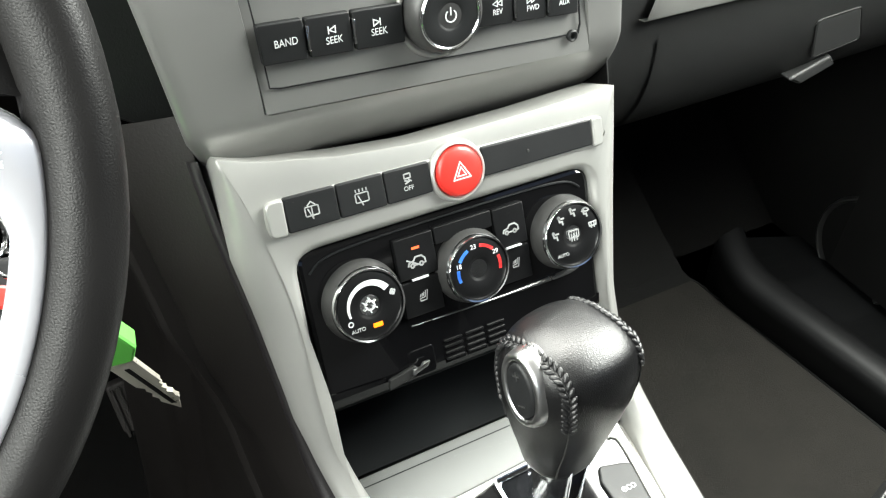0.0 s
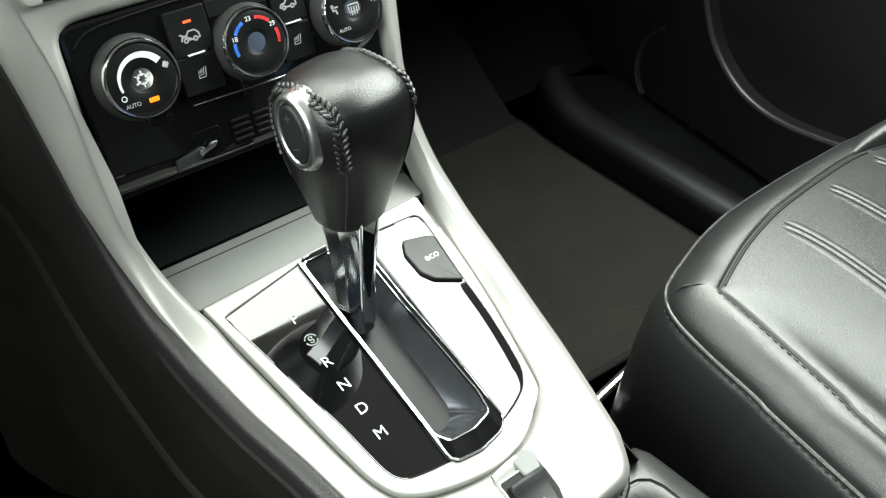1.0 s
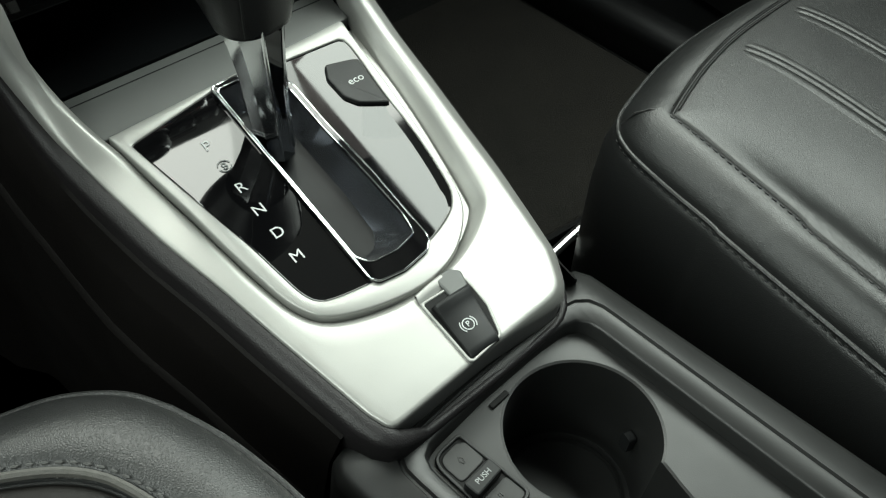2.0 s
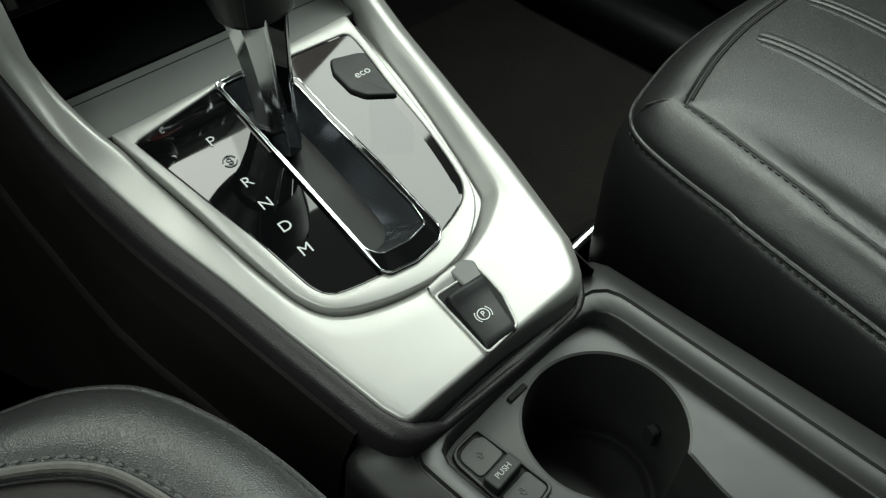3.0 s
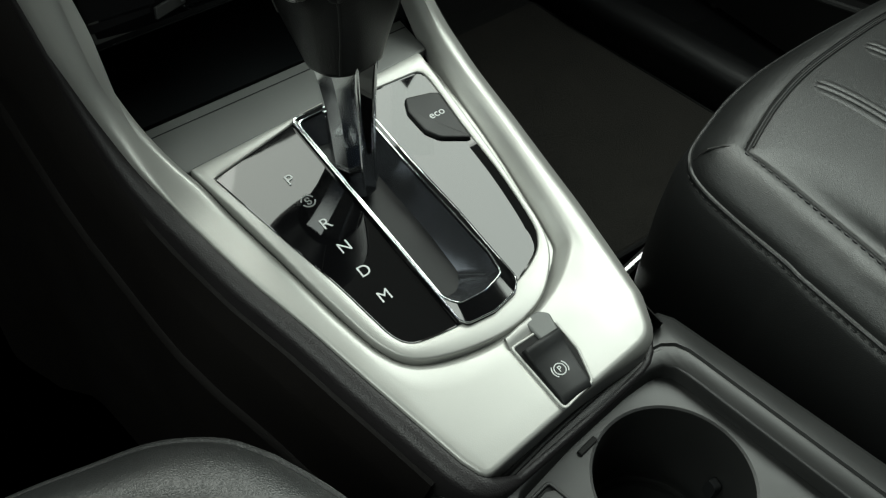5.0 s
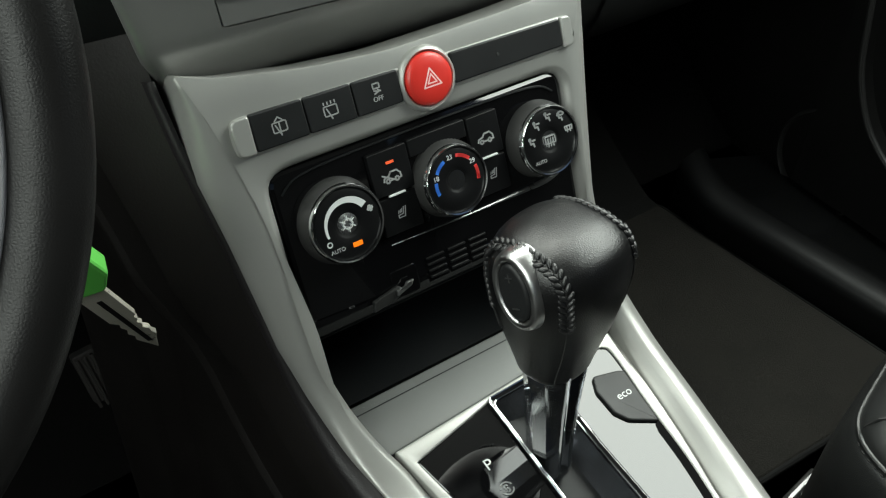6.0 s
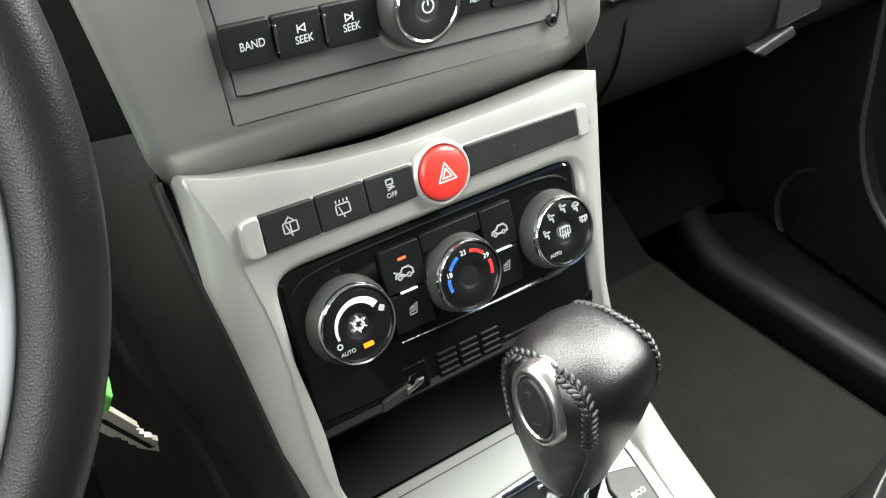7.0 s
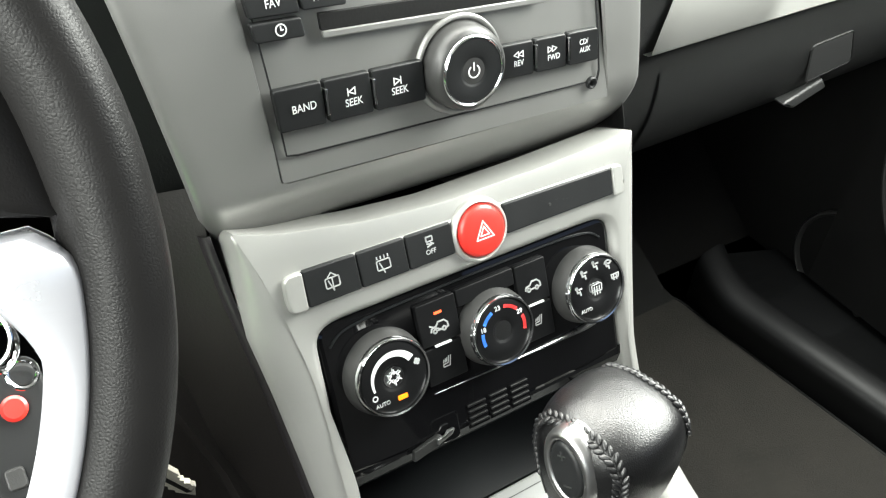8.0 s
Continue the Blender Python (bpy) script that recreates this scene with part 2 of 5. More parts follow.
def tube(points, r, n=8, closed=False, bm=None, flat=1.0):
    bm = bm or bmesh.new()
    pts = [Vector(p) for p in points]
    rows, m = [], len(pts)
    side = None
    for i, p in enumerate(pts):
        t = (pts[(i + 1) % m] - pts[i - 1]) if closed else (pts[min(i + 1, m - 1)] - pts[max(i - 1, 0)])
        t.normalize()
        if side is None:
            side = t.orthogonal().normalized()
        side = (side - t * side.dot(t)).normalized()
        other = t.cross(side)
        rr = r(i / max(1, m - 1)) if callable(r) else r
        rows.append([p + side * rr * math.cos(2 * math.pi * k / n) + other * rr * flat * math.sin(2 * math.pi * k / n) for k in range(n)])
    if closed:
        rows.append(rows[0])
        rows = [[Vector(v) for v in row] for row in rows]
    loft(bm, rows, True, not closed, not closed)
    if closed:
        bmesh.ops.remove_doubles(bm, verts=bm.verts, dist=1e-6)
    return bm


def block(x0, x1, y0, y1, z0, z1, bev=0.0, seg=2):
    bm = bmesh.new()
    bmesh.ops.create_cube(bm, size=1.0)
    bm.transform(Matrix.Translation(((x0 + x1) / 2, (y0 + y1) / 2, (z0 + z1) / 2)) @ Matrix.Diagonal((x1 - x0, y1 - y0, z1 - z0, 1)))
    if bev:
        bmesh.ops.bevel(bm, geom=list(bm.edges), offset=bev, segments=seg, profile=0.5, affect="EDGES")
    return bm


def smooth_path(keys, n, closed=False):
    """Points along a Catmull-Rom curve through the keys."""
    k = [Vector(p) for p in keys]
    m, out = len(k), []
    spans = m if closed else m - 1
    for i in range(n):
        t = spans * i / (n if closed else n - 1)
        a = min(int(t), spans - 1)
        f = t - a
        g = (lambda j: k[j % m]) if closed else (lambda j: k[max(0, min(m - 1, j))])
        p0, p1, p2, p3 = g(a - 1), g(a), g(a + 1), g(a + 2)
        out.append(0.5 * (2 * p1 + (p2 - p0) * f + (2 * p0 - 5 * p1 + 4 * p2 - p3) * f * f + (3 * p1 - p0 - 3 * p2 + p3) * f ** 3))
    return out


def lerp_keys(keys, s):
    if s <= keys[0][0]:
        return keys[0][1]
    for (a, u), (b, v) in zip(keys, keys[1:]):
        if s <= b:
            f = (s - a) / (b - a)
            return u + (v - u) * f
    return keys[-1][1]


def lettering(name, body, size, m, mat, parent, thick=0.0002, width=1.0, label=""):
    cu = bpy.data.curves.new("letters", "FONT")
    cu.body, cu.size, cu.extrude = body, size, thick
    cu.align_x, cu.align_y = "CENTER", "CENTER"
    tmp = new("letters", cu)
    me = bpy.data.meshes.new_from_object(tmp.evaluated_get(bpy.context.evaluated_depsgraph_get()))
    bpy.data.objects.remove(tmp)
    bm = bmesh.new()
    bm.from_mesh(me)
    bpy.data.meshes.remove(me)
    bm.transform(Matrix.Diagonal((width, 1, 1, 1)))
    return part(name, bm, mat, parent, label, m, 20)


def glyph(name, strokes, w, m, mat, parent, thick=0.0003):
    """A small printed sign of flat strokes: open or closed lines in the sign's own plane."""
    bm = bmesh.new()
    for s in strokes:
        pts = [Vector((p[0], p[1])) for p in s]
        for a, b in zip(pts, pts[1:]):
            d = (b - a)
            if d.length < 1e-7:
                continue
            d.normalize()
            q = Vector((-d.y, d.x)) * w / 2
            a2, b2 = a - d * w * 0.4, b + d * w * 0.4
            vs = [bm.verts.new((*(a2 + q), thick)), bm.verts.new((*(a2 - q), thick)), bm.verts.new((*(b2 - q), thick)), bm.verts.new((*(b2 + q), thick))]
            ws = [bm.verts.new((v.co.x, v.co.y, 0)) for v in vs]
            bm.faces.new(vs)
            for i in range(4):
                bm.faces.new((vs[i], ws[i], ws[(i + 1) % 4], vs[(i + 1) % 4]))
    return part(name, bm, mat, parent, "", m, 20)


def arc(cx, cy, r, a0, a1, n=14):
    return [(cx + r * math.cos(radians(a0 + (a1 - a0) * k / n)), cy + r * math.sin(radians(a0 + (a1 - a0) * k / n))) for k in range(n + 1)]


def at(frame_m, x, y, z=0.0, turn=0.0):
    return frame_m @ pose(x, y, z, 0, 0, turn)

# ---------------- the shell of the car ----------------
def structure(name, bm, mat, label, category, m=None, sharp=35):
    return tagged(part(name, bm, mat, None, "", m, sharp), label, category, "", "structure")


# floor: one sheet that rises to the firewall
bm = bmesh.new()
# the passenger's side lies higher than the driver's
loft(bm, [[(x, y, z + (0.075 if x > 0.1 else 0.0) * (1 - z / 0.9)) for x in (-0.72, -0.3, 0.0, 0.115, 0.3, 0.72)] for y, z in ((-1.5, 0.0), (-0.4, 0.0), (0.28, 0.0), (0.45, 0.12), (0.62, 0.36), (0.66, 0.9))], False)
bmesh.ops.solidify(bm, geom=bm.faces[:], thickness=-0.02)
structure("floor", bm, CARPET, "shade-darkened carpeted footwell floor rising to the firewall", "car floor")


def lower_wall(name, x0, x1, y0, y1, z1, label):
    return structure(name, block(x0, x1, y0, y1, -0.02, z1, 0.008), PILLAR, label, "car side")


lower_wall("wall_right", 0.722, 0.765, -1.5, 0.74, 0.83, "dark lower side of the cabin below the window line")
lower_wall("wall_left", -0.765, -0.722, -1.5, 0.74, 0.83, "dark lower side of the cabin below the window line")
structure("ceiling_rear", block(-0.655, 0.655, -1.515, -0.725, 1.272, 1.30, 0.012), HEADLINER, "grey fabric rear roof lining", "roof lining")
structure("ceiling", block(-0.50, 0.50, -0.72, 0.265, 1.275, 1.31, 0.012), HEADLINER, "grey fabric roof lining", "roof lining")
# unseen plain wall in place of rear glass, keeps the reflections dark
structure("wall_rear", block(-0.72, 0.72, -1.56, -1.52, -0.02, 1.30), PILLAR, "plain dark wall added to close the unseen rear of the cabin", "car rear")
lower_wall("wall_rear_right", 0.66, 0.72, -1.515, -0.72, 0.86, "dark rear side of the cabin")
lower_wall("wall_rear_left", -0.72, -0.66, -1.515, -0.72, 0.86, "dark rear side of the cabin")
structure("wall_cowl", block(-0.72, 0.72, 0.62, 0.76, 0.70, 0.86, 0.01), PILLAR, "dark cowl at the foot of the windscreen", "cowl")
for side, tag in ((-1, "left"), (1, "right")):
    structure("pillar_front_" + tag, tube([(side * 0.53, 0.28, 1.275), (side * 0.66, 0.52, 1.06), (side * 0.735, 0.74, 0.83)], 0.036, 10), PILLAR, "dark windscreen pillar trim", "pillar")
    structure("pillar_middle_" + tag, tube([(side * 0.53, -0.66, 1.28), (side * 0.65, -0.67, 1.05), (side * 0.735, -0.68, 0.80)], 0.055, 10), PILLAR, "dark middle pillar trim", "pillar")
bm = bmesh.new()
loft(bm, [[(x, y, -0.42) for x in (-60, 60)] for y in (-60, 60)], False)
GROUND = material("pale_concrete", (0.30, 0.295, 0.28), 0.85, 0.0, 0.4, 60, 0.2, 3)
structure("ground", bm, GROUND, "pale concrete ground outside the car", "ground")

# dashboard body behind and beside the stack
bm = bmesh.new()
prof_d = [(0.62, 0.350), (0.36, 0.362), (0.285, 0.372), (0.232, 0.388), (0.190, 0.406), (0.156, 0.429), (0.135, 0.458), (0.1265, 0.494), (0.129, 0.535), (0.140, 0.60), (0.150, 0.68), (0.19, 0.725), (0.30, 0.745), (0.70, 0.80)]
prof_d = [(p.x, p.y) for p in smooth_path([(a, b) for a, b in prof_d], 41)]
loft(bm, [[(x, y + 0.05 * max(0.0, (x - 0.25)) ** 2, z) for y, z in prof_d] for x in (0.128, 0.2, 0.3, 0.4, 0.5, 0.6, 0.715)], False)
bmesh.ops.solidify(bm, geom=bm.faces[:], thickness=0.006)
tagged(part("dashboard", bm, DASH, None), "dark grained vinyl dashboard over the passenger footwell", "dashboard", "", "structure")

bm = bmesh.new()
prof_l = [(0.62, 0.34), (0.34, 0.38), (0.24, 0.44), (0.20, 0.52), (0.185, 0.60), (0.19, 0.68), (0.24, 0.74), (0.36, 0.76), (0.70, 0.80)]
prof_l = [(p.x, p.y) for p in smooth_path(prof_l, 31)]
loft(bm, [[(x, y, z) for y, z in prof_l] for x in (-0.715, -0.5, -0.35, -0.2, -0.135)], False)
bmesh.ops.solidify(bm, geom=bm.faces[:], thickness=0.006)
tagged(part("knee_panel", bm, BROWN, None), "dark brown plastic panel below the steering column", "dash panel", "", "structure")

# unseen lid, added so windscreen light doesn't leak into the footwells
bm = bmesh.new()
loft(bm, [[(x, y, z) for y, z in ((0.104, 0.700), (0.112, 0.722), (0.19, 0.742), (0.30, 0.760), (0.70, 0.812))] for x in (-0.172, -0.08, 0.04, 0.150)], False)
bmesh.ops.solidify(bm, geom=bm.faces[:], thickness=0.006)
structure("dashboard_top", bm, DASH, "unseen dash top over the radio, added to stop stray light", "dashboard")

bm = bmesh.new()
edge_ = [(-0.080, 0.512), (-0.105, 0.536), (-0.145, 0.571), (-0.205, 0.615), (-0.340, 0.690)]
loft(bm, [[(x, 0.104, z - 0.002) for x, z in edge_], [(x, 0.0995, z + 0.002) for x, z in edge_], [(x, 0.102, 0.66 + (z - 0.512) * 0.3) for x, z in edge_], [(x, 0.110, 0.735) for x, z in edge_]], False)
bmesh.ops.solidify(bm, geom=bm.faces[:], thickness=0.004)
SLATE = material("dark_slate_plastic", (0.021, 0.0232, 0.0225), 0.45, 0.0, 0.15, 900, 0.12, 20, 0.05)
structure("dashboard_side", bm, SLATE, "dark slate plastic dash side beside the radio", "dashboard")

# ---------------- centre console body ----------------
T_BEND, V_BEND, W_BEND = 0.05, -0.1233, 0.0963


def skin(u, s, n=0.0):
    """A place on the console's bent skin: u across, s along it (negative up the stack, positive back along the plate), n out of it."""
    def flat(q):
        if q < 0:
            return FACE @ Vector((0, V_BEND - q, 0)), FACE.col[2].to_3d()
        return PLATE @ Vector((0, W_BEND - q, 0)), PLATE.col[2].to_3d()
    if abs(s) >= T_BEND:
        p, nn = flat(s)
    else:
        a, b = flat(-T_BEND)[0], flat(T_BEND)[0]
        c = PLATE @ Vector((0, W_BEND, 0))
        t = (s + T_BEND) / (2 * T_BEND)
        p = a * (1 - t) ** 2 + c * 2 * t * (1 - t) + b * t * t
        d = ((c - a) * (1 - t) + (b - c) * t).normalized()
        nn = Vector((1, 0, 0)).cross(d) * -1
        if nn.z < 0:
            nn = -nn
    return Vector((u, p.y, p.z)) + nn * n


OUT_L = [(-0.2135, -0.1240), (-0.177, -0.1203), (-0.130, -0.1130), (-0.08, -0.1070), (-0.03, -0.1030), (0.0015, -0.1005), (0.0424, -0.0940),
         (0.0829, -0.0875), (0.1209, -0.0785), (0.1544, -0.0722), (0.1878, -0.0654), (0.215, -0.0600)]
OUT_R = [(-0.2043, 0.1115), (-0.177, 0.1076), (-0.135, 0.1008), (-0.110, 0.0972), (-0.0775, 0.0928), (-0.05, 0.0935), (-0.02, 0.0968), (0.0121, 0.0998), (0.0396, 0.0990), (0.0668, 0.0955),
         (0.1069, 0.0895), (0.1327, 0.0860), (0.1697, 0.0795), (0.195, 0.0745)]
IN_L = [(-0.148, -0.0955), (-0.10, -0.0965), (-0.05, -0.0945), (-0.02, -0.0880), (0.012, -0.0790), (0.0197, -0.0748), (0.0728, -0.0672), (0.1246, -0.0598), (0.145, -0.0555)]
IN_R = [(-0.148, 0.0875), (-0.10, 0.0840), (-0.05, 0.0845), (-0.02, 0.0862), (0.012, 0.0850), (0.0255, 0.0832), (0.0595, 0.0788), (0.0889, 0.0738), (0.1225, 0.0665), (0.1402, 0.0622), (0.148, 0.0600)]
S_LEFT, S_TOP, S_INTOP = -0.2135, -0.1975, -0.1553
TOP_LINE = [(-0.1240, -0.2135), (-0.105, -0.2070), (-0.060, -0.1990), (-0.016, -0.1950), (0.05, -0.1955), (0.1112, -0.1975)]


def trim_loops():
    """Matching stations round the silver trim: places on its outer edge and on its inner edge."""
    outer, inner, m = [], [], 60
    for k in range(m):                                   # down the left rail
        t = k / (m - 1)
        so = S_LEFT + (0.215 - S_LEFT) * t
        si = -0.148 + (0.145 + 0.148) * t
        outer.append((lerp_keys(OUT_L, so), so))
        inner.append((lerp_keys(IN_L, si), si))
    rear_o = rpoly([(-0.0600, 0.215), (-0.0548, 0.2290), (0.0630, 0.2190), (0.0745, 0.195)], [0, 0.0015, 0.016, 0], 8)
    rear_o = [(p.x, p.y) for p in resample(rear_o, 34, False)]
    rear_i = smooth_path([(-0.0555, 0.145), (-0.0478, 0.1620), (-0.0264, 0.1712), (-0.002, 0.1742), (0.0220, 0.1702), (0.0400, 0.1632), (0.0530, 0.1545), (0.0600, 0.148)], 34)
    outer += rear_o
    inner += [(p.x, p.y) for p in rear_i]
    for k in range(m):                                   # up the right rail
        t = k / (m - 1)
        so = 0.195 + (S_TOP - 0.195) * t
        si = 0.148 + (-0.148 - 0.148) * t
        outer.append((lerp_keys(OUT_R, so), so))
        inner.append((lerp_keys(IN_R, si), si))
    top = 40                                             # across the top
    io = rpoly([(0.0875, -0.148), (0.0873, S_INTOP), (-0.0953, S_INTOP), (-0.0955, -0.148)], [0, 0.007, 0.007, 0], 6)
    io = resample(io, top, False)
    for k in range(top):
        t = k / (top - 1)
        u = 0.1112 + (-0.1240 - 0.1112) * t
        outer.append((u, lerp_keys(TOP_LINE, u)))
        inner.append((io[k].x, io[k].y))
    return outer, inner


def soften(loop, times=3):
    pts = [Vector(p) for p in loop]
    for _ in range(times):
        pts = [(pts[i - 1] + pts[i] * 2 + pts[(i + 1) % len(pts)]) / 4 for i in range(len(pts))]
    return pts


console = thing("center_console", (0.01, -0.1, 0.0), "black and silver car center console between the front seats", "center console")
outer, inner = trim_loops()
outer, inner = soften(outer, 1), soften(inner, 4)
bm = bmesh.new()


def blend(a, b, w):
    return [(p + (q - p) * w, r + (t - r) * w) for (p, r), (q, t) in zip(a, b)]


ROUNDED = [(-0.0056, -0.030), (-0.0054, -0.0100), (-0.0050, -0.0072), (-0.0040, -0.0056), (0.0020, -0.0010), (0.0031, -0.0003), (0.0052, 0.0)]
CHAMFER = [(-0.0080, -0.030), (-0.0078, -0.0098), (-0.0070, -0.0076), (-0.0040, -0.0050), (0.0020, -0.0022), (0.0075, -0.0006), (0.0125, 0.0)]
ROLLED = [(-0.0056, -0.030), (-0.0054, -0.0115), (-0.0051, -0.0090), (-0.0044, -0.0070), (0.0010, -0.0011), (0.0024, -0.0003), (0.0048, 0.0)]
CRISP = [(0.0016, -0.030), (0.0016, -0.0105), (0.0016, -0.0062), (0.0016, -0.0020), (0.0019, -0.0008), (0.0027, -0.0002), (0.0045, 0.0)]
SQUARE = [(0.0, -0.030), (0.0, -0.020), (0.0, -0.010), (0.0, -0.005), (0.0001, -0.0010), (0.0003, -0.0002), (0.0012, 0.0)]
EDGE = [(-0.0050, 0.0), (-0.0040, -0.0003), (-0.0032, -0.0008), (-0.0016, -0.0020), (-0.0005, -0.0040), (0.0, -0.0070), (0.0006, -0.016)]
COVE = [(-0.0095, -0.0002), (-0.0080, -0.0008), (-0.0060, -0.0026), (-0.0036, -0.0050), (-0.0016, -0.0066), (0.0, -0.0076), (0.0006, -0.016)]
out_n = [(q - p) for p, q in zip(outer, inset(outer, 1.0))]
in_n = [(q - p) for p, q in zip(inner, inset(inner, 1.0))]
stations = []
for k, (o, i) in enumerate(zip(outer, inner)):
    left = 1.0 if k < 76 else 0.5 + 0.5 * math.cos(math.pi * (k - 76) / 18) if k < 94 else 0.0
    ridge = left * lerp_keys([(-0.07, 1.0), (-0.015, 0.4), (0.025, 0.0)], o.y)
    wide = lerp_keys([(0.0, 0.0), (0.045, 1.0)], i.y) * (0.15 if k < 60 else 1.0 if k >= 94 else 0.15 + 0.85 * ((k - 60) / 34) ** 2)
    rear = math.sin(math.pi * (k - 58) / 46) ** 1.5 if 58 <= k < 104 else 0.0
    outside = SQUARE if k >= 154 else blend(SQUARE, blend(blend(blend(ROUNDED, ROLLED, rear), CRISP, left), CHAMFER, ridge), min(1.0, k / 7))
    inside = blend(EDGE, COVE, wide)
    row = [skin(*(o + out_n[k] * d), n) for d, n in outside]
    p0, p1 = o + out_n[k] * outside[-1][0], i + in_n[k] * inside[0][0]
    row += [skin(*p0.lerp(p1, f), 0.0006 * f * (1 - f)) for f in (0.25, 0.5, 0.75)]
    row += [skin(*(i + in_n[k] * d), n) for d, n in inside]
    stations.append(row)
loft(bm, [list(r) for r in zip(*stations)])
part("silver_trim", bm, SILVER, console, "satin silver painted trim frame round the stack and shifter", None, 60)

# dark moulded edge under the silver
bm = bmesh.new()
stations = []
for k, o in enumerate(outer[:154]):
    sink = 0.0100 * math.sin(math.pi * (k - 58) / 46) ** 1.5 if 58 <= k < 104 else 0.0
    left = 1.0 if k < 63 else max(0.0, 1.0 - (k - 63) / 4) if k < 94 else 0.0
    ridge = left * lerp_keys([(-0.07, 1.0), (-0.015, 0.4), (0.025, 0.0)], o.y)
    crisp = left * (1.0 - lerp_keys([(-0.07, 1.0), (-0.015, 0.4), (0.025, 0.0)], o.y))
    low_ = [(d - 0.0018 * ridge, n - 0.0006 * ridge - sink) for d, n in ((-0.0040, -0.0100), (-0.0056, -0.0094), (-0.0074, -0.0100), (-0.0082, -0.0125), (-0.0080, -0.0500))]
    strip = [(0.0030, -0.0024), (0.0004, -0.0016), (-0.0056, -0.0030), (-0.0078, -0.0060), (-0.0080, -0.0500)]
    stations.append([skin(*(o + out_n[k] * d), n) for d, n in blend(low_, strip, crisp)])
loft(bm, stations, False)
part("edge_moulding", bm, STRIP, console, "thin dark edge moulding", None, 60)

# channel floor under the trim, round the shifter bezel
bm = bmesh.new()
chan = [(lerp_keys(IN_L, s) * 1.04, s) for s in np.linspace(0.006, 0.145, 12)] + [(p.x, p.y + 0.004) for p in smooth_path([(-0.050, 0.165), (-0.0264, 0.174), (-0.002, 0.177), (0.0235, 0.175), (0.0500, 0.167)], 10)] + [(lerp_keys(IN_R, s) * 1.05, s) for s in np.linspace(0.150, 0.006, 12)]
cin = [((u - 0.003) * 0.66 + 0.003, min(s, 0.158)) for u, s in chan]
loft(bm, [[PLATE @ Vector((u, W_BEND - s, -0.0085)) for u, s in chan], [PLATE @ Vector((u, W_BEND - s, -0.0087)) for u, s in cin]], False)
part("bezel_channel", bm, SILVER, console, "silver recessed channel")

# outer flanks down to the floor
def flank(side, keys, name):
    bm = bmesh.new()
    cols = []
    for k in range(40):
        s = -0.235 + (0.212 + 0.235) * k / 39
        e = skin(lerp_keys(keys, s) + side * 0.0075, s, -0.011)
        row = []
        w = lerp_keys([(-0.2, 1.0), (-0.10, 0.9), (-0.04, 0.35), (0.02, 0.15), (0.2, 0.1)], s) * (1.0 if side < 0 else 0.2)
        for dx, fall in ((-0.0015, 0.003), (0.002 + 0.002 * w, 0.007), (0.004 + 0.025 * w, 0.024), (0.005 + 0.027 * w, 0.0275), (0.0072 + 0.028 * w, 0.090),
                         (0.0095 + 0.029 * w, 0.0925), (0.0105 + 0.029 * w, 0.0945), (0.0085 + 0.029 * w, 0.0975), (0.009 + 0.029 * w, 0.14)):
            q = skin(e.x + side * dx, s, -0.011 - fall)
            row.append(Vector((q.x, q.y, max(0.0, q.z))))
        row.append(Vector((row[-1].x, row[-1].y, 0.0)))
        cols.append(row)
    loft(bm, cols, False)
    return part(name, bm, BROWN if side < 0 else BLACK, console, "dark grained plastic side panel", None, 25)


flank(-1, OUT_L, "side_panel")
flank(1, OUT_R, "side_panel")

# grey tray lip between the plate and the open tray
bm = prism(rpoly([(-0.0815, 0.0838), (0.0845, 0.0930), (0.0855, 0.1205), (-0.0900, 0.1195)], 0.0016, 3), -0.008, -0.0004, 0.0010)
lip_ = part("tray_lip", bm, TRAYGREY, console, "grey satin plastic lip of the tray", PLATE)
part("lip_groove", prism([(-0.0885, 0.1128), (0.0845, 0.1136), (0.0845, 0.1142), (-0.0885, 0.1134)], -0.0012, -0.0002), WELL, lip_, "thin dark groove", PLATE)

# the open tray: a dark box behind the lip
bm = bmesh.new()
loft(bm, [[PLATE @ Vector(p) for p in ((-0.094, 0.1205, 0.001), (0.0875, 0.1205, 0.001))],
          [PLATE @ Vector(p) for p in ((-0.093, 0.123, -0.020), (0.0875, 0.123, -0.020))],
          [PLATE @ Vector(p) for p in ((-0.090, 0.215, -0.020), (0.0875, 0.215, -0.020))],
          [PLATE @ Vector(p) for p in ((-0.090, 0.222, 0.10), (0.0875, 0.222, 0.10))]], False)
part("tray_floor", bm, WELL, console, "black open storage tray")
for sd, x in ((-1, -0.0955), (1, 0.0868)):
    bm = bmesh.new()
    loft(bm, [[(x, 0.09, 0.36), (x, -0.030, 0.375), (x, -0.030, 0.398), (x, 0.09, 0.54)], [(x + sd * 0.004, 0.09, 0.36), (x + sd * 0.004, -0.030, 0.375), (x + sd * 0.004, -0.030, 0.398), (x + sd * 0.004, 0.09, 0.54)]], True, True, True)
    part("tray_wall", bm, WELL, console)

# ---------------- climate control panel ----------------
climate = thing("climate_panel", FACE @ Vector((0, -0.01, -0.02)), "gloss black climate control panel with three knobs", "climate control")
outl = rpoly([(-0.0950, 0.0318), (0.0870, 0.0318), (0.0840, -0.0500), (0.060, -0.0515), (-0.060, -0.0515), (-0.0950, -0.0500)], [0.008, 0.008, 0.004, 0.02, 0.02, 0.004], 6)
part("panel", prism(outl, -0.016, -0.0040, 0.0025), PIANO, climate, "", FACE)
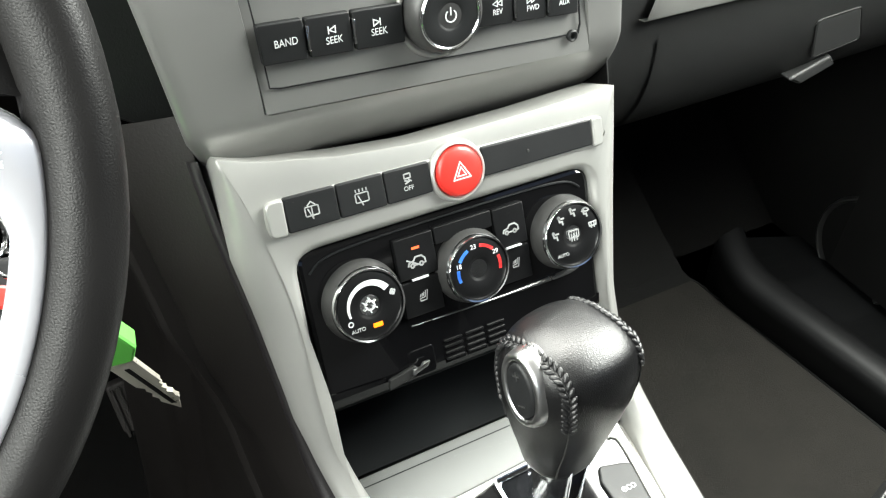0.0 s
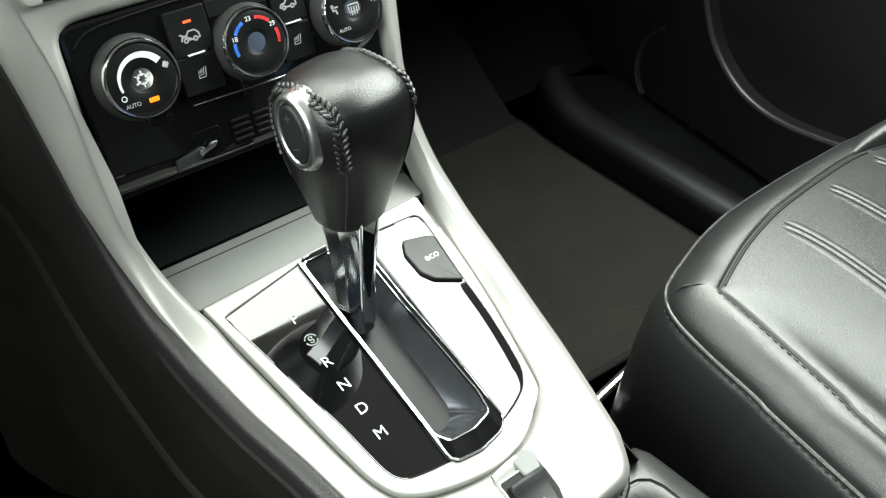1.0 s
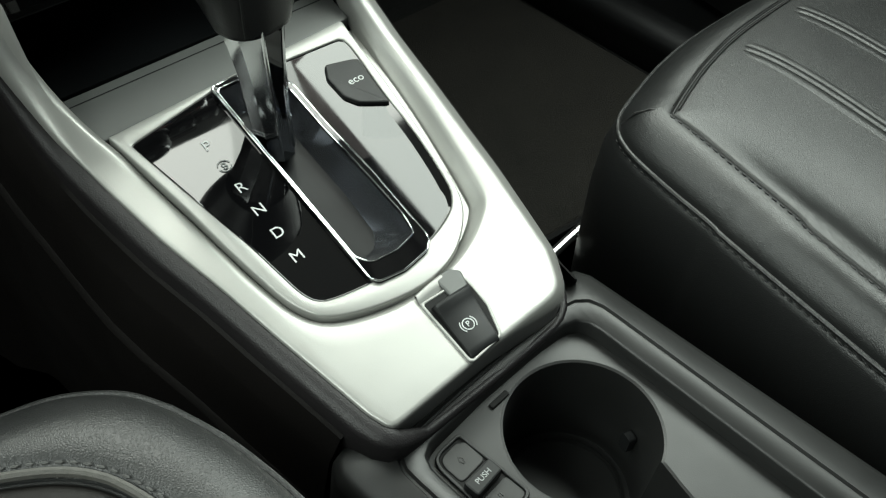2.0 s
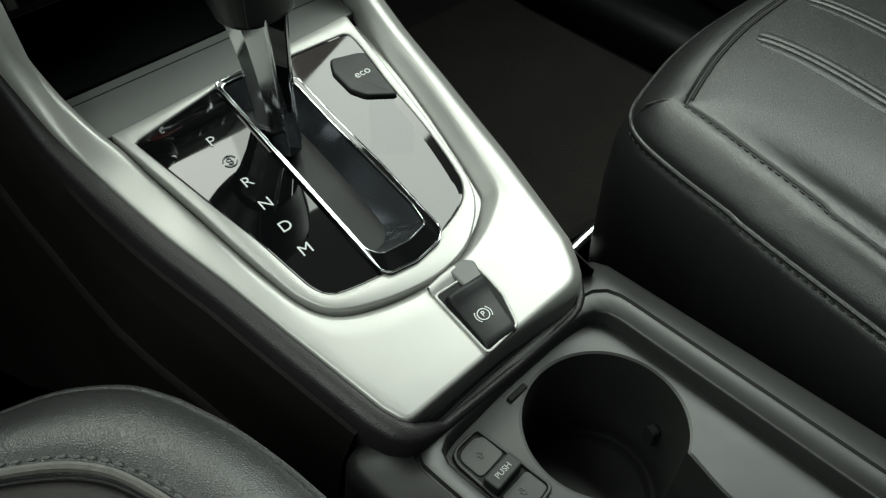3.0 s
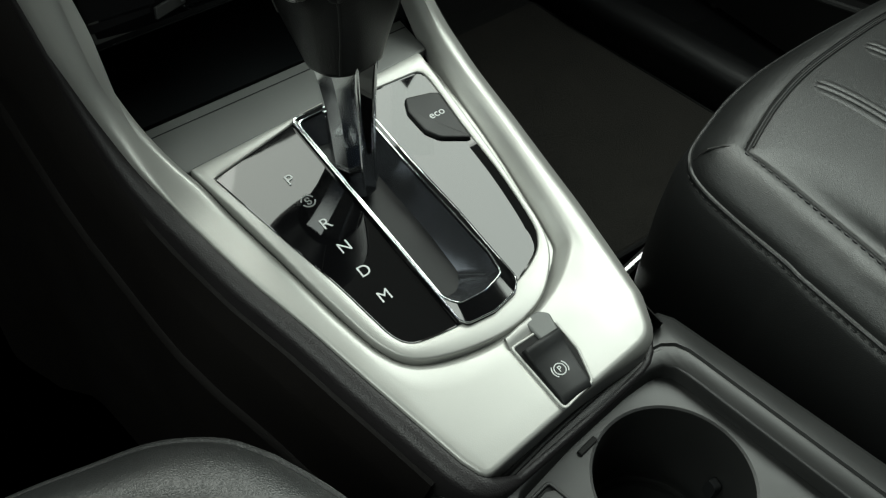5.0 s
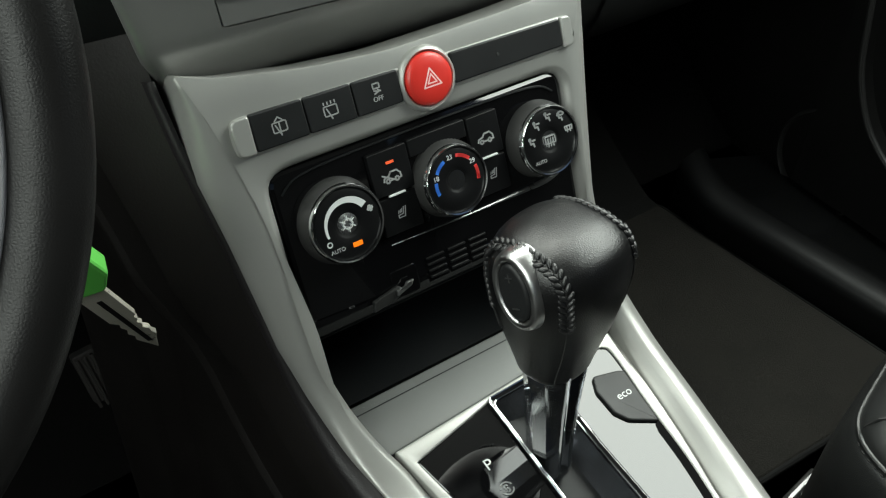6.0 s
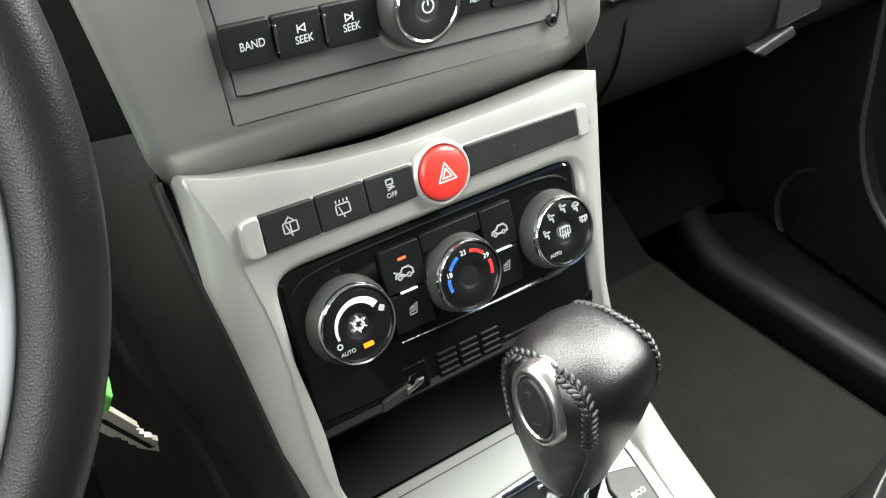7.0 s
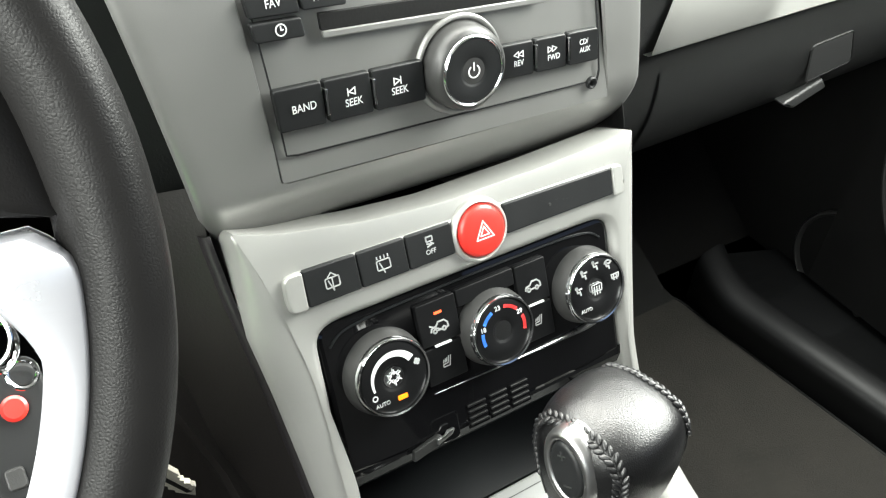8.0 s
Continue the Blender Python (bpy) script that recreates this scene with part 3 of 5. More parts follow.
# lower curved chin
bm = bmesh.new()
loft(bm, [[FACE @ Vector((u, v, n)) for u in np.linspace(-0.0955, 0.0865, 15)] for v, n in
          ((-0.0470, -0.0042), (-0.0530, -0.0050), (-0.0590, -0.0085), (-0.0625, -0.0140), (-0.0630, -0.0165), (-0.0635, -0.0170), (-0.060, -0.034), (-0.055, -0.060))], False)
part("chin", bm, PIANO, climate)
part("chin_edge", tube([FACE @ Vector((u, -0.0628, -0.0148)) for u in np.linspace(-0.092, 0.083, 9)], 0.0007, 6), WELL, climate, "thin moulded edge")
# raised glossy frame line above the knobs and the bright crease below
part("upper_ridge", tube([FACE @ Vector((u, v, -0.0035)) for u, v in smooth_path([(-0.090, 0.020), (-0.078, 0.0265), (-0.04, 0.0285), (0.04, 0.0285), (0.070, 0.0265), (0.080, 0.021)], 30)], 0.0007, 6), WELL, climate)
part("lower_ridge", tube([FACE @ Vector((p.x, p.y, -0.0032)) for p in smooth_path([(-0.040, -0.0262), (0.005, -0.0272), (0.045, -0.0272), (0.066, -0.0262), (0.080, -0.0215)], 40)], lambda t: 0.0003 + 0.0015 * math.sin(math.pi * t ** 2.2), 8), SATINCHROME, climate, "bright creased edge")


def button(name, pts, parent, z0, z1, m, r=0.0011, mat=None, label=""):
    return part(name, prism(rpoly(pts, r, 3), z0, z1, 0.0006), mat or CLIMATEBLACK, parent, label, m)


def quad(x0, x1, y0, y1):
    return [(x0, y0), (x1, y0), (x1, y1), (x0, y1)]


for x0, x1 in ((-0.0425, -0.0188), (0.0192, 0.0395)):
    button("button", quad(x0, x1, 0.0005, 0.0240), climate, -0.006, -0.0012, FACE)
    button("button", quad(x0, x1, -0.0210, -0.0008), climate, -0.006, -0.0014, FACE)
    xm = (x0 + x1) / 2
    part("button_bar", prism(quad(xm - 0.0048, xm + 0.0048, -0.0005, 0.0004), -0.0014, 0.0002, 0.0003), PRINT, climate, "white bar between the buttons", FACE)
button("button", quad(-0.0180, 0.0184, 0.0150, 0.0245), climate, -0.006, -0.0014, FACE)


def car_icon(s):
    return [[(-1.0 * s, -0.1 * s), (-0.9 * s, 0.2 * s), (-0.35 * s, 0.35 * s), (-0.1 * s, 0.7 * s), (0.6 * s, 0.7 * s), (0.95 * s, 0.35 * s), (1.0 * s, -0.1 * s), (0.75 * s, -0.15 * s)],
            arc(-0.55 * s, -0.15 * s, 0.2 * s, 0, 360, 8), arc(0.5 * s, -0.15 * s, 0.2 * s, 0, 360, 8), [(-0.3 * s, -0.15 * s), (0.25 * s, -0.15 * s)]]


def seat_icon(s):
    return [[(0.5 * s, 0.9 * s), (0.25 * s, -0.1 * s), (-0.6 * s, -0.2 * s), (-0.6 * s, -0.6 * s), (0.5 * s, -0.6 * s), (0.85 * s, 0.9 * s)],
            [(-0.55 * s, 0.1 * s), (-0.4 * s, 0.5 * s)], [(-0.25 * s, 0.15 * s), (-0.1 * s, 0.6 * s)], [(0.0, 0.2 * s), (0.15 * s, 0.7 * s)]]


glyph("recirculation_sign", car_icon(0.0052) + [[(-0.0055, 0.0028), (0.002, -0.0015)]], 0.0008, at(FACE, -0.0308, 0.0085, -0.0012), DIMPRINT, climate)
glyph("fresh_air_sign", car_icon(0.0050), 0.0008, at(FACE, 0.0292, 0.0095, -0.0012), DIMPRINT, climate)
glyph("seat_heat_sign", seat_icon(0.0034), 0.00045, at(FACE, -0.0306, -0.0110, -0.0014), DIMPRINT, climate)
glyph("seat_heat_sign", seat_icon(0.0032), 0.00045, at(FACE, 0.0292, -0.0105, -0.0014), DIMPRINT, climate)
part("indicator_lamp", prism(quad(-0.0325, -0.0280, 0.0165, 0.0178), -0.0014, -0.0009), REDLED, climate, "small lit red lamp", FACE)
part("indicator_lamp", prism(quad(0.0280, 0.0302, 0.0190, 0.0196), -0.0014, -0.0010), DARK, climate, "", FACE)


def climate_knob(name, parent, x, y, r, h, m, label):
    bm = bmesh.new()
    n = 120
    rows = []
    for rr, z, kn in ((r * 1.20, -0.012, 0), (r * 1.19, -0.004, 0.0), (r * 1.165, -0.002, 0.0003), (r * 1.08, h - 0.0030, 0.0003), (r * 1.07, h - 0.0024, 0)):
        rows.append([((rr + (kn if i % 2 else 0)) * math.cos(2 * math.pi * i / n), (rr + (kn if i % 2 else 0)) * math.sin(2 * math.pi * i / n), z) for i in range(n)])
    loft(bm, rows, True, True, True)
    body = part(name, bm, GREYKNURL, parent, label, at(m, x, y), 50)
    part("chrome_ring", lathe([(r * 1.085, h - 0.0034), (r * 1.075, h - 0.0012), (r * 1.03, h + 0.0002), (r * 0.985, h), (r * 0.965, h - 0.0016)], 72), CHROME, body, "polished chrome ring", at(m, x, y), 50)
    part("cap", lathe([(r * 0.97, h - 0.0030), (r * 0.965, h - 0.0012), (r * 0.90, h - 0.0006), (r * 0.40, h - 0.0007), (r * 0.36, h - 0.0010), (r * 0.28, h - 0.0017), (r * 0.12, h - 0.0021), (0.0, h - 0.0022)], 64), CLIMATEBLACK, body, "", at(m, x, y), 50)
    return body


GREYKNURL = material("grey_knurled_plastic", (0.032, 0.032, 0.0315), 0.42, 0.1, 0.1, 1500, 0.08, 80, 0.05)
KR, KH = 0.0190, 0.0085
fan = climate_knob("fan_knob", climate, -0.0650, -0.0024, KR, KH, FACE, "black fan knob with knurled side")
temp = climate_knob("temperature_knob", climate, 0.0012, -0.0028, 0.0180, KH, FACE, "black temperature knob with knurled side")
mode = climate_knob("airflow_knob", climate, 0.0645, -0.0020, 0.0185, KH, FACE, "black airflow knob with knurled side")
ZK = KH - 0.0006
KF, KT, KM = at(FACE, -0.0650, -0.0024, ZK), at(FACE, 0.0012, -0.0028, ZK), at(FACE, 0.0645, -0.0020, ZK)
# fan: tapered arc, off ring, star, lamp
bm = bmesh.new()
loft(bm, [[(rr * math.cos(radians(a)), rr * math.sin(radians(a)), 0.0003) for a in np.linspace(196, 32, 24)] for rr in (0.0118, 0.0136)], False)
for i, v in enumerate(bm.verts):
    f = (i % 24) / 23
    rad = 0.0124 + (0.0006 + 0.0013 * f) * (-1 if i < 24 else 1)
    a = radians(196 - 164 * f)
    v.co = (rad * math.cos(a), rad * math.sin(a), 0.0003)
part("speed_scale", bm, PRINT, fan, "white tapering scale", KF)
glyph("off_sign", [arc(-0.0125, -0.0067, 0.0013, 0, 360, 10)], 0.0005, KF, PRINT, fan)
glyph("fan_sign", [arc(0.0134 + 0.0009 * c, 0.0036 + 0.0009 * e, 0.0006, 0, 360, 6) for c, e in ((1, 0.3), (-0.3, 1), (-1, -0.3), (0.3, -1))], 0.00065, KF, PRINT, fan)
star = []
for k in range(6):
    a = radians(60 * k + 30)
    star.append([(0.0018 * math.cos(a), 0.0018 * math.sin(a)), (0.0041 * math.cos(a), 0.0041 * math.sin(a))])
    star.append([(0.0026 * math.cos(a - 0.42), 0.0026 * math.sin(a - 0.42)), (0.0026 * math.cos(a + 0.42), 0.0026 * math.sin(a + 0.42))])
glyph("cooling_sign", star, 0.00052, at(KF, 0, 0, -0.0003), PRINT, fan)
lettering("auto_lettering", "AUTO", 0.0029, at(KF, -0.0090, -0.0112, 0.0001), DIMPRINT, fan)
part("indicator_lamp", prism(rpoly(quad(-0.0005, 0.0048, -0.0125, -0.0102), 0.0003), -0.0002, 0.0003), AMBER, fan, "lit amber lamp", KF)
# temperature: blue and red dashes, numbers
for a0, a1, mt in ((196, 186, BLUEPRINT_), (182, 172, BLUEPRINT_), (146, 118, BLUEPRINT_), (78, 46, REDPRINT), (16, 0, REDPRINT), (-4, -12, REDPRINT)):
    glyph("scale_dash", [arc(0, 0, 0.0132, a0, a1, 6)], 0.0018, KT, mt, temp)
for a, s in ((160, "18"), (98, "23"), (32, "29")):
    lettering("scale_number", s, 0.0036, at(KT, 0.0132 * math.cos(radians(a)), 0.0132 * math.sin(radians(a)), 0.0001), PRINT, temp)
# airflow signs
def sitter(s):
    return [arc(-0.3 * s, 0.75 * s, 0.16 * s, 0, 360, 7), [(-0.3 * s, 0.5 * s), (-0.2 * s, -0.1 * s), (0.4 * s, -0.1 * s), (0.5 * s, -0.7 * s)], [(0.2 * s, 0.45 * s), (0.8 * s, 0.45 * s)]]


for a in (170, 128, 88):
    glyph("airflow_sign", sitter(0.0030), 0.0009, at(KM, 0.0130 * math.cos(radians(a)), 0.0130 * math.sin(radians(a))), DIMPRINT, mode)
glyph("airflow_sign", sitter(0.0026) + [arc(0.0006, 0.0008, 0.0024, 20, 160, 6)], 0.0009, at(KM, 0.0090, 0.0104), DIMPRINT, mode)
glyph("screen_sign", [[(-0.0022, -0.0010), (-0.0026, 0.0012), (0.0026, 0.0012), (0.0022, -0.0010), (-0.0022, -0.0010)], [(-0.001, -0.002), (-0.001, 0.0006)], [(0.001, -0.002), (0.001, 0.0006)]], 0.0007, at(KM, 0.0135, 0.0030), DIMPRINT, mode)
glyph("rear_screen_sign", [rpoly(quad(-0.0034, 0.0034, -0.0016, 0.0026), 0.0005, 2) + [(-0.0034, -0.0011)], [(-0.0018, -0.0032), (-0.0018, 0.001)], [(0, -0.0032), (0, 0.001)], [(0.0018, -0.0032), (0.0018, 0.001)]], 0.0006, at(KM, 0, 0, -0.0002), DIMPRINT, mode)
lettering("auto_lettering", "AUTO", 0.0028, at(KM, -0.0088, -0.0100, 0.0001), DIMPRINT, mode)
# small vents in the chin
for x0 in (-0.0225, -0.0085, 0.0055):
    for k in range(4):
        v = -0.0415 - 0.0036 * k
        part("vent_slat", block(x0, x0 + 0.0115, v - 0.0005, v + 0.0009, -0.0050, -0.0026, 0.0003, 1), CLIMATEBLACK, climate, "", FACE)
    part("vent_slot", block(x0 - 0.0008, x0 + 0.0123, -0.0545, -0.0395, -0.0048, -0.0038), PIANO, climate, "", FACE)
# socket recess and its little metal clip below the fan knob
part("socket_recess", prism(rpoly(quad(-0.0460, -0.0290, -0.0560, -0.0400), 0.003), -0.0060, -0.0036, 0.0008), PIANO, climate, "black recess", FACE)
clip_m = at(FACE, -0.0480, -0.0520, -0.0035, 8)
part("clip", prism(rpoly([(-0.0130, -0.0030), (0.0040, -0.0024), (0.0070, 0.0014), (0.0050, 0.0034), (-0.0110, 0.0026)], 0.0008), 0, 0.0026, 0.0006), DECK, climate, "grey plastic tab", clip_m)
part("clip_spring", prism(rpoly([(0.0020, -0.0010), (0.0120, 0.0004), (0.0145, 0.0030), (0.0100, 0.0036), (0.0080, 0.0018), (0.0030, 0.0022)], 0.0006), 0.0024, 0.0042, 0.0006), SATINCHROME, climate, "bent bright metal clip", clip_m)

# ---------------- button row and hazard switch ----------------
row = thing("switch_row", FACE @ Vector((0, 0.052, 0)), "row of black push switches with silver end caps", "switch panel")
part("surround", prism(rpoly([(-0.1070, 0.0440), (0.0962, 0.0425), (0.0962, 0.0600), (-0.1070, 0.0635)], 0.008, 8), -0.004, 0.0012, 0.0010), SILVER, row, "silver rounded surround", FACE)
part("end_cap", prism(rpoly([(-0.1066, 0.0445), (-0.0975, 0.0445), (-0.0968, 0.0632), (-0.1066, 0.0632)], [0.0075, 0.0018, 0.0018, 0.0075], 6), 0.0, 0.0036, 0.0012, None, 4), SILVER, row, "silver rounded end cap", FACE)
part("end_cap", prism(rpoly([(0.0893, 0.0432), (0.0968, 0.0432), (0.0968, 0.0598), (0.0900, 0.0598)], [0.0016, 0.0085, 0.0085, 0.0016], 7), 0.0, 0.0036, 0.0011, None, 4), SILVER, row, "silver rounded end cap", FACE)


def row_y(x):
    return 0.0451 - 0.0006 * (x + 0.0975) / 0.19, 0.0634 - 0.0040 * (x + 0.0975) / 0.19


sw = []
for x0, x1 in ((-0.0968, -0.0691), (-0.0685, -0.0425), (-0.0419, -0.0155), (0.0165, 0.0890)):
    (a0, b0), (a1, b1) = row_y(x0), row_y(x1)
    sw.append(part("switch", prism(rpoly([(x0, a0), (x1, a1), (x1, b1), (x0, b0)], 0.0012, 3), 0.0, 0.0030, 0.0008), SMOOTHBLACK, row, "", FACE))
wip = [rpoly(quad(-0.0036, 0.0036, -0.0026, 0.0022), 0.0008, 2) + [(-0.0036, -0.0018)], [(0, -0.0042), (-0.002, 0.0010)]]
glyph("wiper_sign", wip + [[(-0.002, 0.0028), (0, 0.0046), (0.002, 0.0028)], [(0, 0.0022), (0, -0.004)]], 0.0006, at(FACE, -0.0832, 0.0538, 0.0030), DIMPRINT, sw[0])
glyph("wiper_sign", wip + [[(x, 0.0032), (x, 0.0042)] for x in (-0.003, -0.001, 0.001, 0.003)], 0.0006, at(FACE, -0.0558, 0.0532, 0.0030), DIMPRINT, sw[1])
glyph("stability_sign", [rpoly(quad(-0.0018, 0.0018, 0.0020, 0.0044), 0.0005, 2) + [(-0.0018, 0.0025)], [(-0.0016, 0.001), (0.001, 0.0002), (-0.0014, -0.0006)], [(0.0006, 0.0012), (0.002, 0.0002)]], 0.0007, at(FACE, -0.0292, 0.0540, 0.0030), DIMPRINT, sw[2])
lettering("off_lettering", "OFF", 0.0034, at(FACE, -0.0292, 0.0506, 0.0031), DIMPRINT, sw[2])
part("sensor_dot", lathe([(0.0, 0.0), (0.0009, 0.0), (0.0008, 0.0004), (0, 0.0005)], 12), GREYKNURL, sw[3], "", at(FACE, 0.0455, 0.0520, 0.0030))
hazard = thing("hazard_switch", FACE @ Vector((0.001, 0.052, 0)), "round red hazard switch in a silver ring", "hazard switch")
HZ = at(FACE, 0.0008, 0.0520, 0.0)
part("ring", lathe([(0.0172, -0.003), (0.0170, 0.0016), (0.0162, 0.0034), (0.0150, 0.0040), (0.0142, 0.0034), (0.0138, 0.0)], 64), SILVER, hazard, "silver raised ring", HZ, 60)
hz = part("push_button", lathe([(0.0137, -0.002), (0.0137, 0.0036), (0.0131, 0.0052), (0.0115, 0.0060), (0.007, 0.0066), (0.0, 0.0068)], 64), REDPLASTIC, hazard, "red plastic button", HZ, 60)
tri_o, tri_i = [(-0.0052, -0.0036), (0.0052, -0.0036), (0, 0.0056), (-0.0052, -0.0036)], [(-0.0026, -0.0019), (0.0026, -0.0019), (0, 0.0026), (-0.0026, -0.0019)]
glyph("warning_sign", [tri_o, tri_i], 0.0007, at(HZ, 0, 0, 0.0062), PALEPINK, hz, 0.0006)

# ---------------- radio fascia ----------------
fascia = thing("radio_fascia", RADIO @ Vector((0, -0.03, -0.03)), "grey satin center dash fascia with built-in radio", "dash fascia")
LEAN[0] = True
FP = [(-0.1205, -0.0335), (0.1165, -0.0540), (0.1245, -0.0300), (0.1185, 0.130), (-0.1575, 0.130), (-0.1338, -0.0060)]
FR = [0.008, 0.010, 0.006, 0.01, 0.01, 0.010]


def fascia_line(d):
    return resample(rpoly(poly_off(FP, d), FR, 6), 140)


ro = resample(rpoly([(-0.0945, -0.0005), (0.0996, -0.0089), (0.0876, 0.112), (-0.1038, 0.112)], 0.0015, 3), 140)
k0 = min(range(140), key=lambda k: (ro[k] - fascia_line(0.018)[0]).length)
ro = ro[k0:] + ro[:k0]
fl = fascia_line(0.018)
face_rings = [up([a.lerp(b, f) for a, b in zip(fl, ro)], 0.0) for f in (0.2, 0.4, 0.6, 0.8, 1.0)]
bm = bmesh.new()
loft(bm, [up(fascia_line(d), z) for d, z in ((0.016, -0.060), (0.007, -0.030), (0.0015, -0.0090), (0.0002, -0.0042), (0.0004, -0.0024), (0.0016, -0.0010), (0.0045, -0.0002), (0.010, 0.0), (0.018, 0.0))] + face_rings + [up(inset(ro, 0.0008), -0.0018)], True, True, False)
# the face rolls under towards its lower edge
for v in bm.verts:
    v.co.z -= (0.0235 + 0.003 * max(0.0, min(1.0, (v.co.x + 0.11) / 0.05))) * max(0.0, min(1.3, (0.000 - v.co.y) / 0.038)) ** 1.55
part("shell", bm, GREY, fascia, "", RADIO, 40)
rb = rpoly([(-0.0938, 0.0003), (0.0988, -0.0080), (0.0868, 0.111), (-0.1030, 0.111)], 0.0012, 3)
radio = part("radio_face", prism(rb, -0.006, 0.0004, 0.0005), GREY, fascia, "grey radio front plate", RADIO)
ri = rpoly([(-0.0906, 0.0122), (0.0921, 0.0040), (0.0830, 0.108), (-0.0992, 0.108)], 0.0012, 3)
part("inner_line", ring(ri, inset(resample(ri, 96), 0.0006), 0.0, 0.0008, 0.0, 96), SMOOTHBLACK, radio, "thin dark joint line", RADIO)


def rbutton(name, x0, x1, y0, y1, skew=0.0, dz=0.0034):
    return part(name, prism(rpoly([(x0, y0), (x1, y0 - skew), (x1 - 0.0008, y1 - skew), (x0 - 0.0012, y1)], 0.0014, 4), 0.0, dz, 0.0009, None, 3), SMOOTHBLACK, radio, "black radio key", RADIO)


def legend(b, words, x, y, size, z=0.0036):
    return lettering("lettering", words, size, at(RADIO, x, y, z), PRINT, b, 0.0001, 0.84)


# lower key rows: the edges run slightly downhill across the radio
def left_key(x0, x1):
    y0 = 0.0255 - 0.0456 * (x0 + 0.0922)
    return rbutton("key", x0, x1, y0, y0 + 0.0196, 0.0456 * (x1 - x0))


def right_key(x0, x1):
    y0 = 0.0206 - 0.062 * (x0 - 0.0262)
    return rbutton("key", x0, x1, y0, y0 + 0.0174, 0.062 * (x1 - x0))


b = left_key(-0.0926, -0.0701)
legend(b, "BAND", -0.0804, 0.0346, 0.0052)
b = left_key(-0.0687, -0.0461)
legend(b, "SEEK", -0.0561, 0.0311, 0.0050)
glyph("skip_sign", [[(-0.0018, -0.0016), (-0.0018, 0.0016)], [(0.0018, -0.0016), (-0.0014, 0), (0.0018, 0.0016), (0.0018, -0.0016)]], 0.0005, at(RADIO, -0.0569, 0.0362, 0.0034), PRINT, b)
b = left_key(-0.0447, -0.0180)
legend(b, "SEEK", -0.0322, 0.0305, 0.0050)
glyph("skip_sign", [[(0.0018, -0.0016), (0.0018, 0.0016)], [(-0.0018, -0.0016), (0.0014, 0), (-0.0018, 0.0016), (-0.0018, -0.0016)]], 0.0005, at(RADIO, -0.0331, 0.0353, 0.0034), PRINT, b)
b = right_key(0.0250, 0.0459)
legend(b, "REV", 0.0360, 0.0272, 0.0042)
glyph("rewind_sign", [[(0.0002, -0.0015), (-0.0026, 0), (0.0002, 0.0015), (0.0002, -0.0015)], [(0.0030, -0.0015), (0.0002, 0), (0.0030, 0.0015), (0.0030, -0.0015)]], 0.0004, at(RADIO, 0.0357, 0.0316, 0.0034), PRINT, b)
b = right_key(0.0475, 0.0669)
legend(b, "FWD", 0.0580, 0.0254, 0.0042)
glyph("forward_sign", [[(-0.0002, -0.0015), (0.0026, 0), (-0.0002, 0.0015), (-0.0002, -0.0015)], [(-0.0030, -0.0015), (-0.0002, 0), (-0.0030, 0.0015), (-0.0030, -0.0015)]], 0.0004, at(RADIO, 0.0573, 0.0298, 0.0034), PRINT, b)
b = right_key(0.0685, 0.0880)
legend(b, "CD/", 0.0776, 0.0288, 0.0040)
legend(b, "AUX", 0.0784, 0.0246, 0.0040)
for x, y in ((-0.0693, 0.0345), (-0.0454, 0.0332), (0.0467, 0.0283), (0.0677, 0.0272)):
    part("key_divider", block(x - 0.0008, x + 0.0008, y - 0.0062, y + 0.0062, 0.0, 0.0046, 0.0006, 2), CHROME, radio, "small chrome divider", RADIO)
b = rbutton("key", -0.0970, -0.0744, 0.0660, 0.0744, 0.0014)
glyph("clock_sign", [arc(0, 0, 0.0024, 0, 360, 14), [(0, 0.0015), (0, 0), (0.0010, 0)]], 0.0005, at(RADIO, -0.0853, 0.0697, 0.0034), PRINT, b)
b = rbutton("key", -0.0980, -0.0752, 0.0762, 0.0858, 0.0014)
legend(b, "FAV", -0.0868, 0.0808, 0.0050)
b = rbutton("key", -0.0738, -0.0530, 0.0752, 0.0842, 0.0014)
legend(b, "MENU", -0.0640, 0.0795, 0.0040)
slot = [(-0.0660, 0.0645), (0.0560, 0.0560), (0.0556, 0.0632), (-0.0662, 0.0720)]
part("disc_slot", prism(rpoly(slot, 0.0008), -0.001, 0.0008, 0.0003), DARK, radio, "dark disc slot", RADIO)
part("slot_lip", prism(rpoly([(-0.0655, 0.0612), (0.0565, 0.0527), (0.0560, 0.0560), (-0.0660, 0.0645)], 0.0012), 0.0, 0.0012, 0.0006), GREY, radio, "grey lower lip of the disc slot", RADIO)
VK = at(RADIO, 0.0030, 0.0338, 0)
part("volume_ring", lathe([(0.0246, 0.0), (0.0243, 0.0012), (0.0234, 0.0020), (0.0222, 0.0018), (0.0214, 0.0)], 72), GREY, radio, "raised grey ring", VK, 60)
vk = part("volume_knob", lathe([(0.0210, 0.0), (0.0206, 0.006), (0.0196, 0.0105), (0.0176, 0.0124), (0.0160, 0.0126)], 72), GREYKNURL, radio, "round dark volume knob", VK, 50)
part("chrome_ring", lathe([(0.0172, 0.0118), (0.0170, 0.0130), (0.0163, 0.0136), (0.0156, 0.0132), (0.0154, 0.0118)], 72), CHROME, vk, "chrome ring", VK, 60)
part("cap", lathe([(0.0155, 0.0118), (0.0154, 0.0129), (0.0080, 0.0131), (0.0070, 0.0127), (0.0055, 0.0120), (0.0, 0.0118)], 64), SMOOTHBLACK, vk, "", VK, 50)
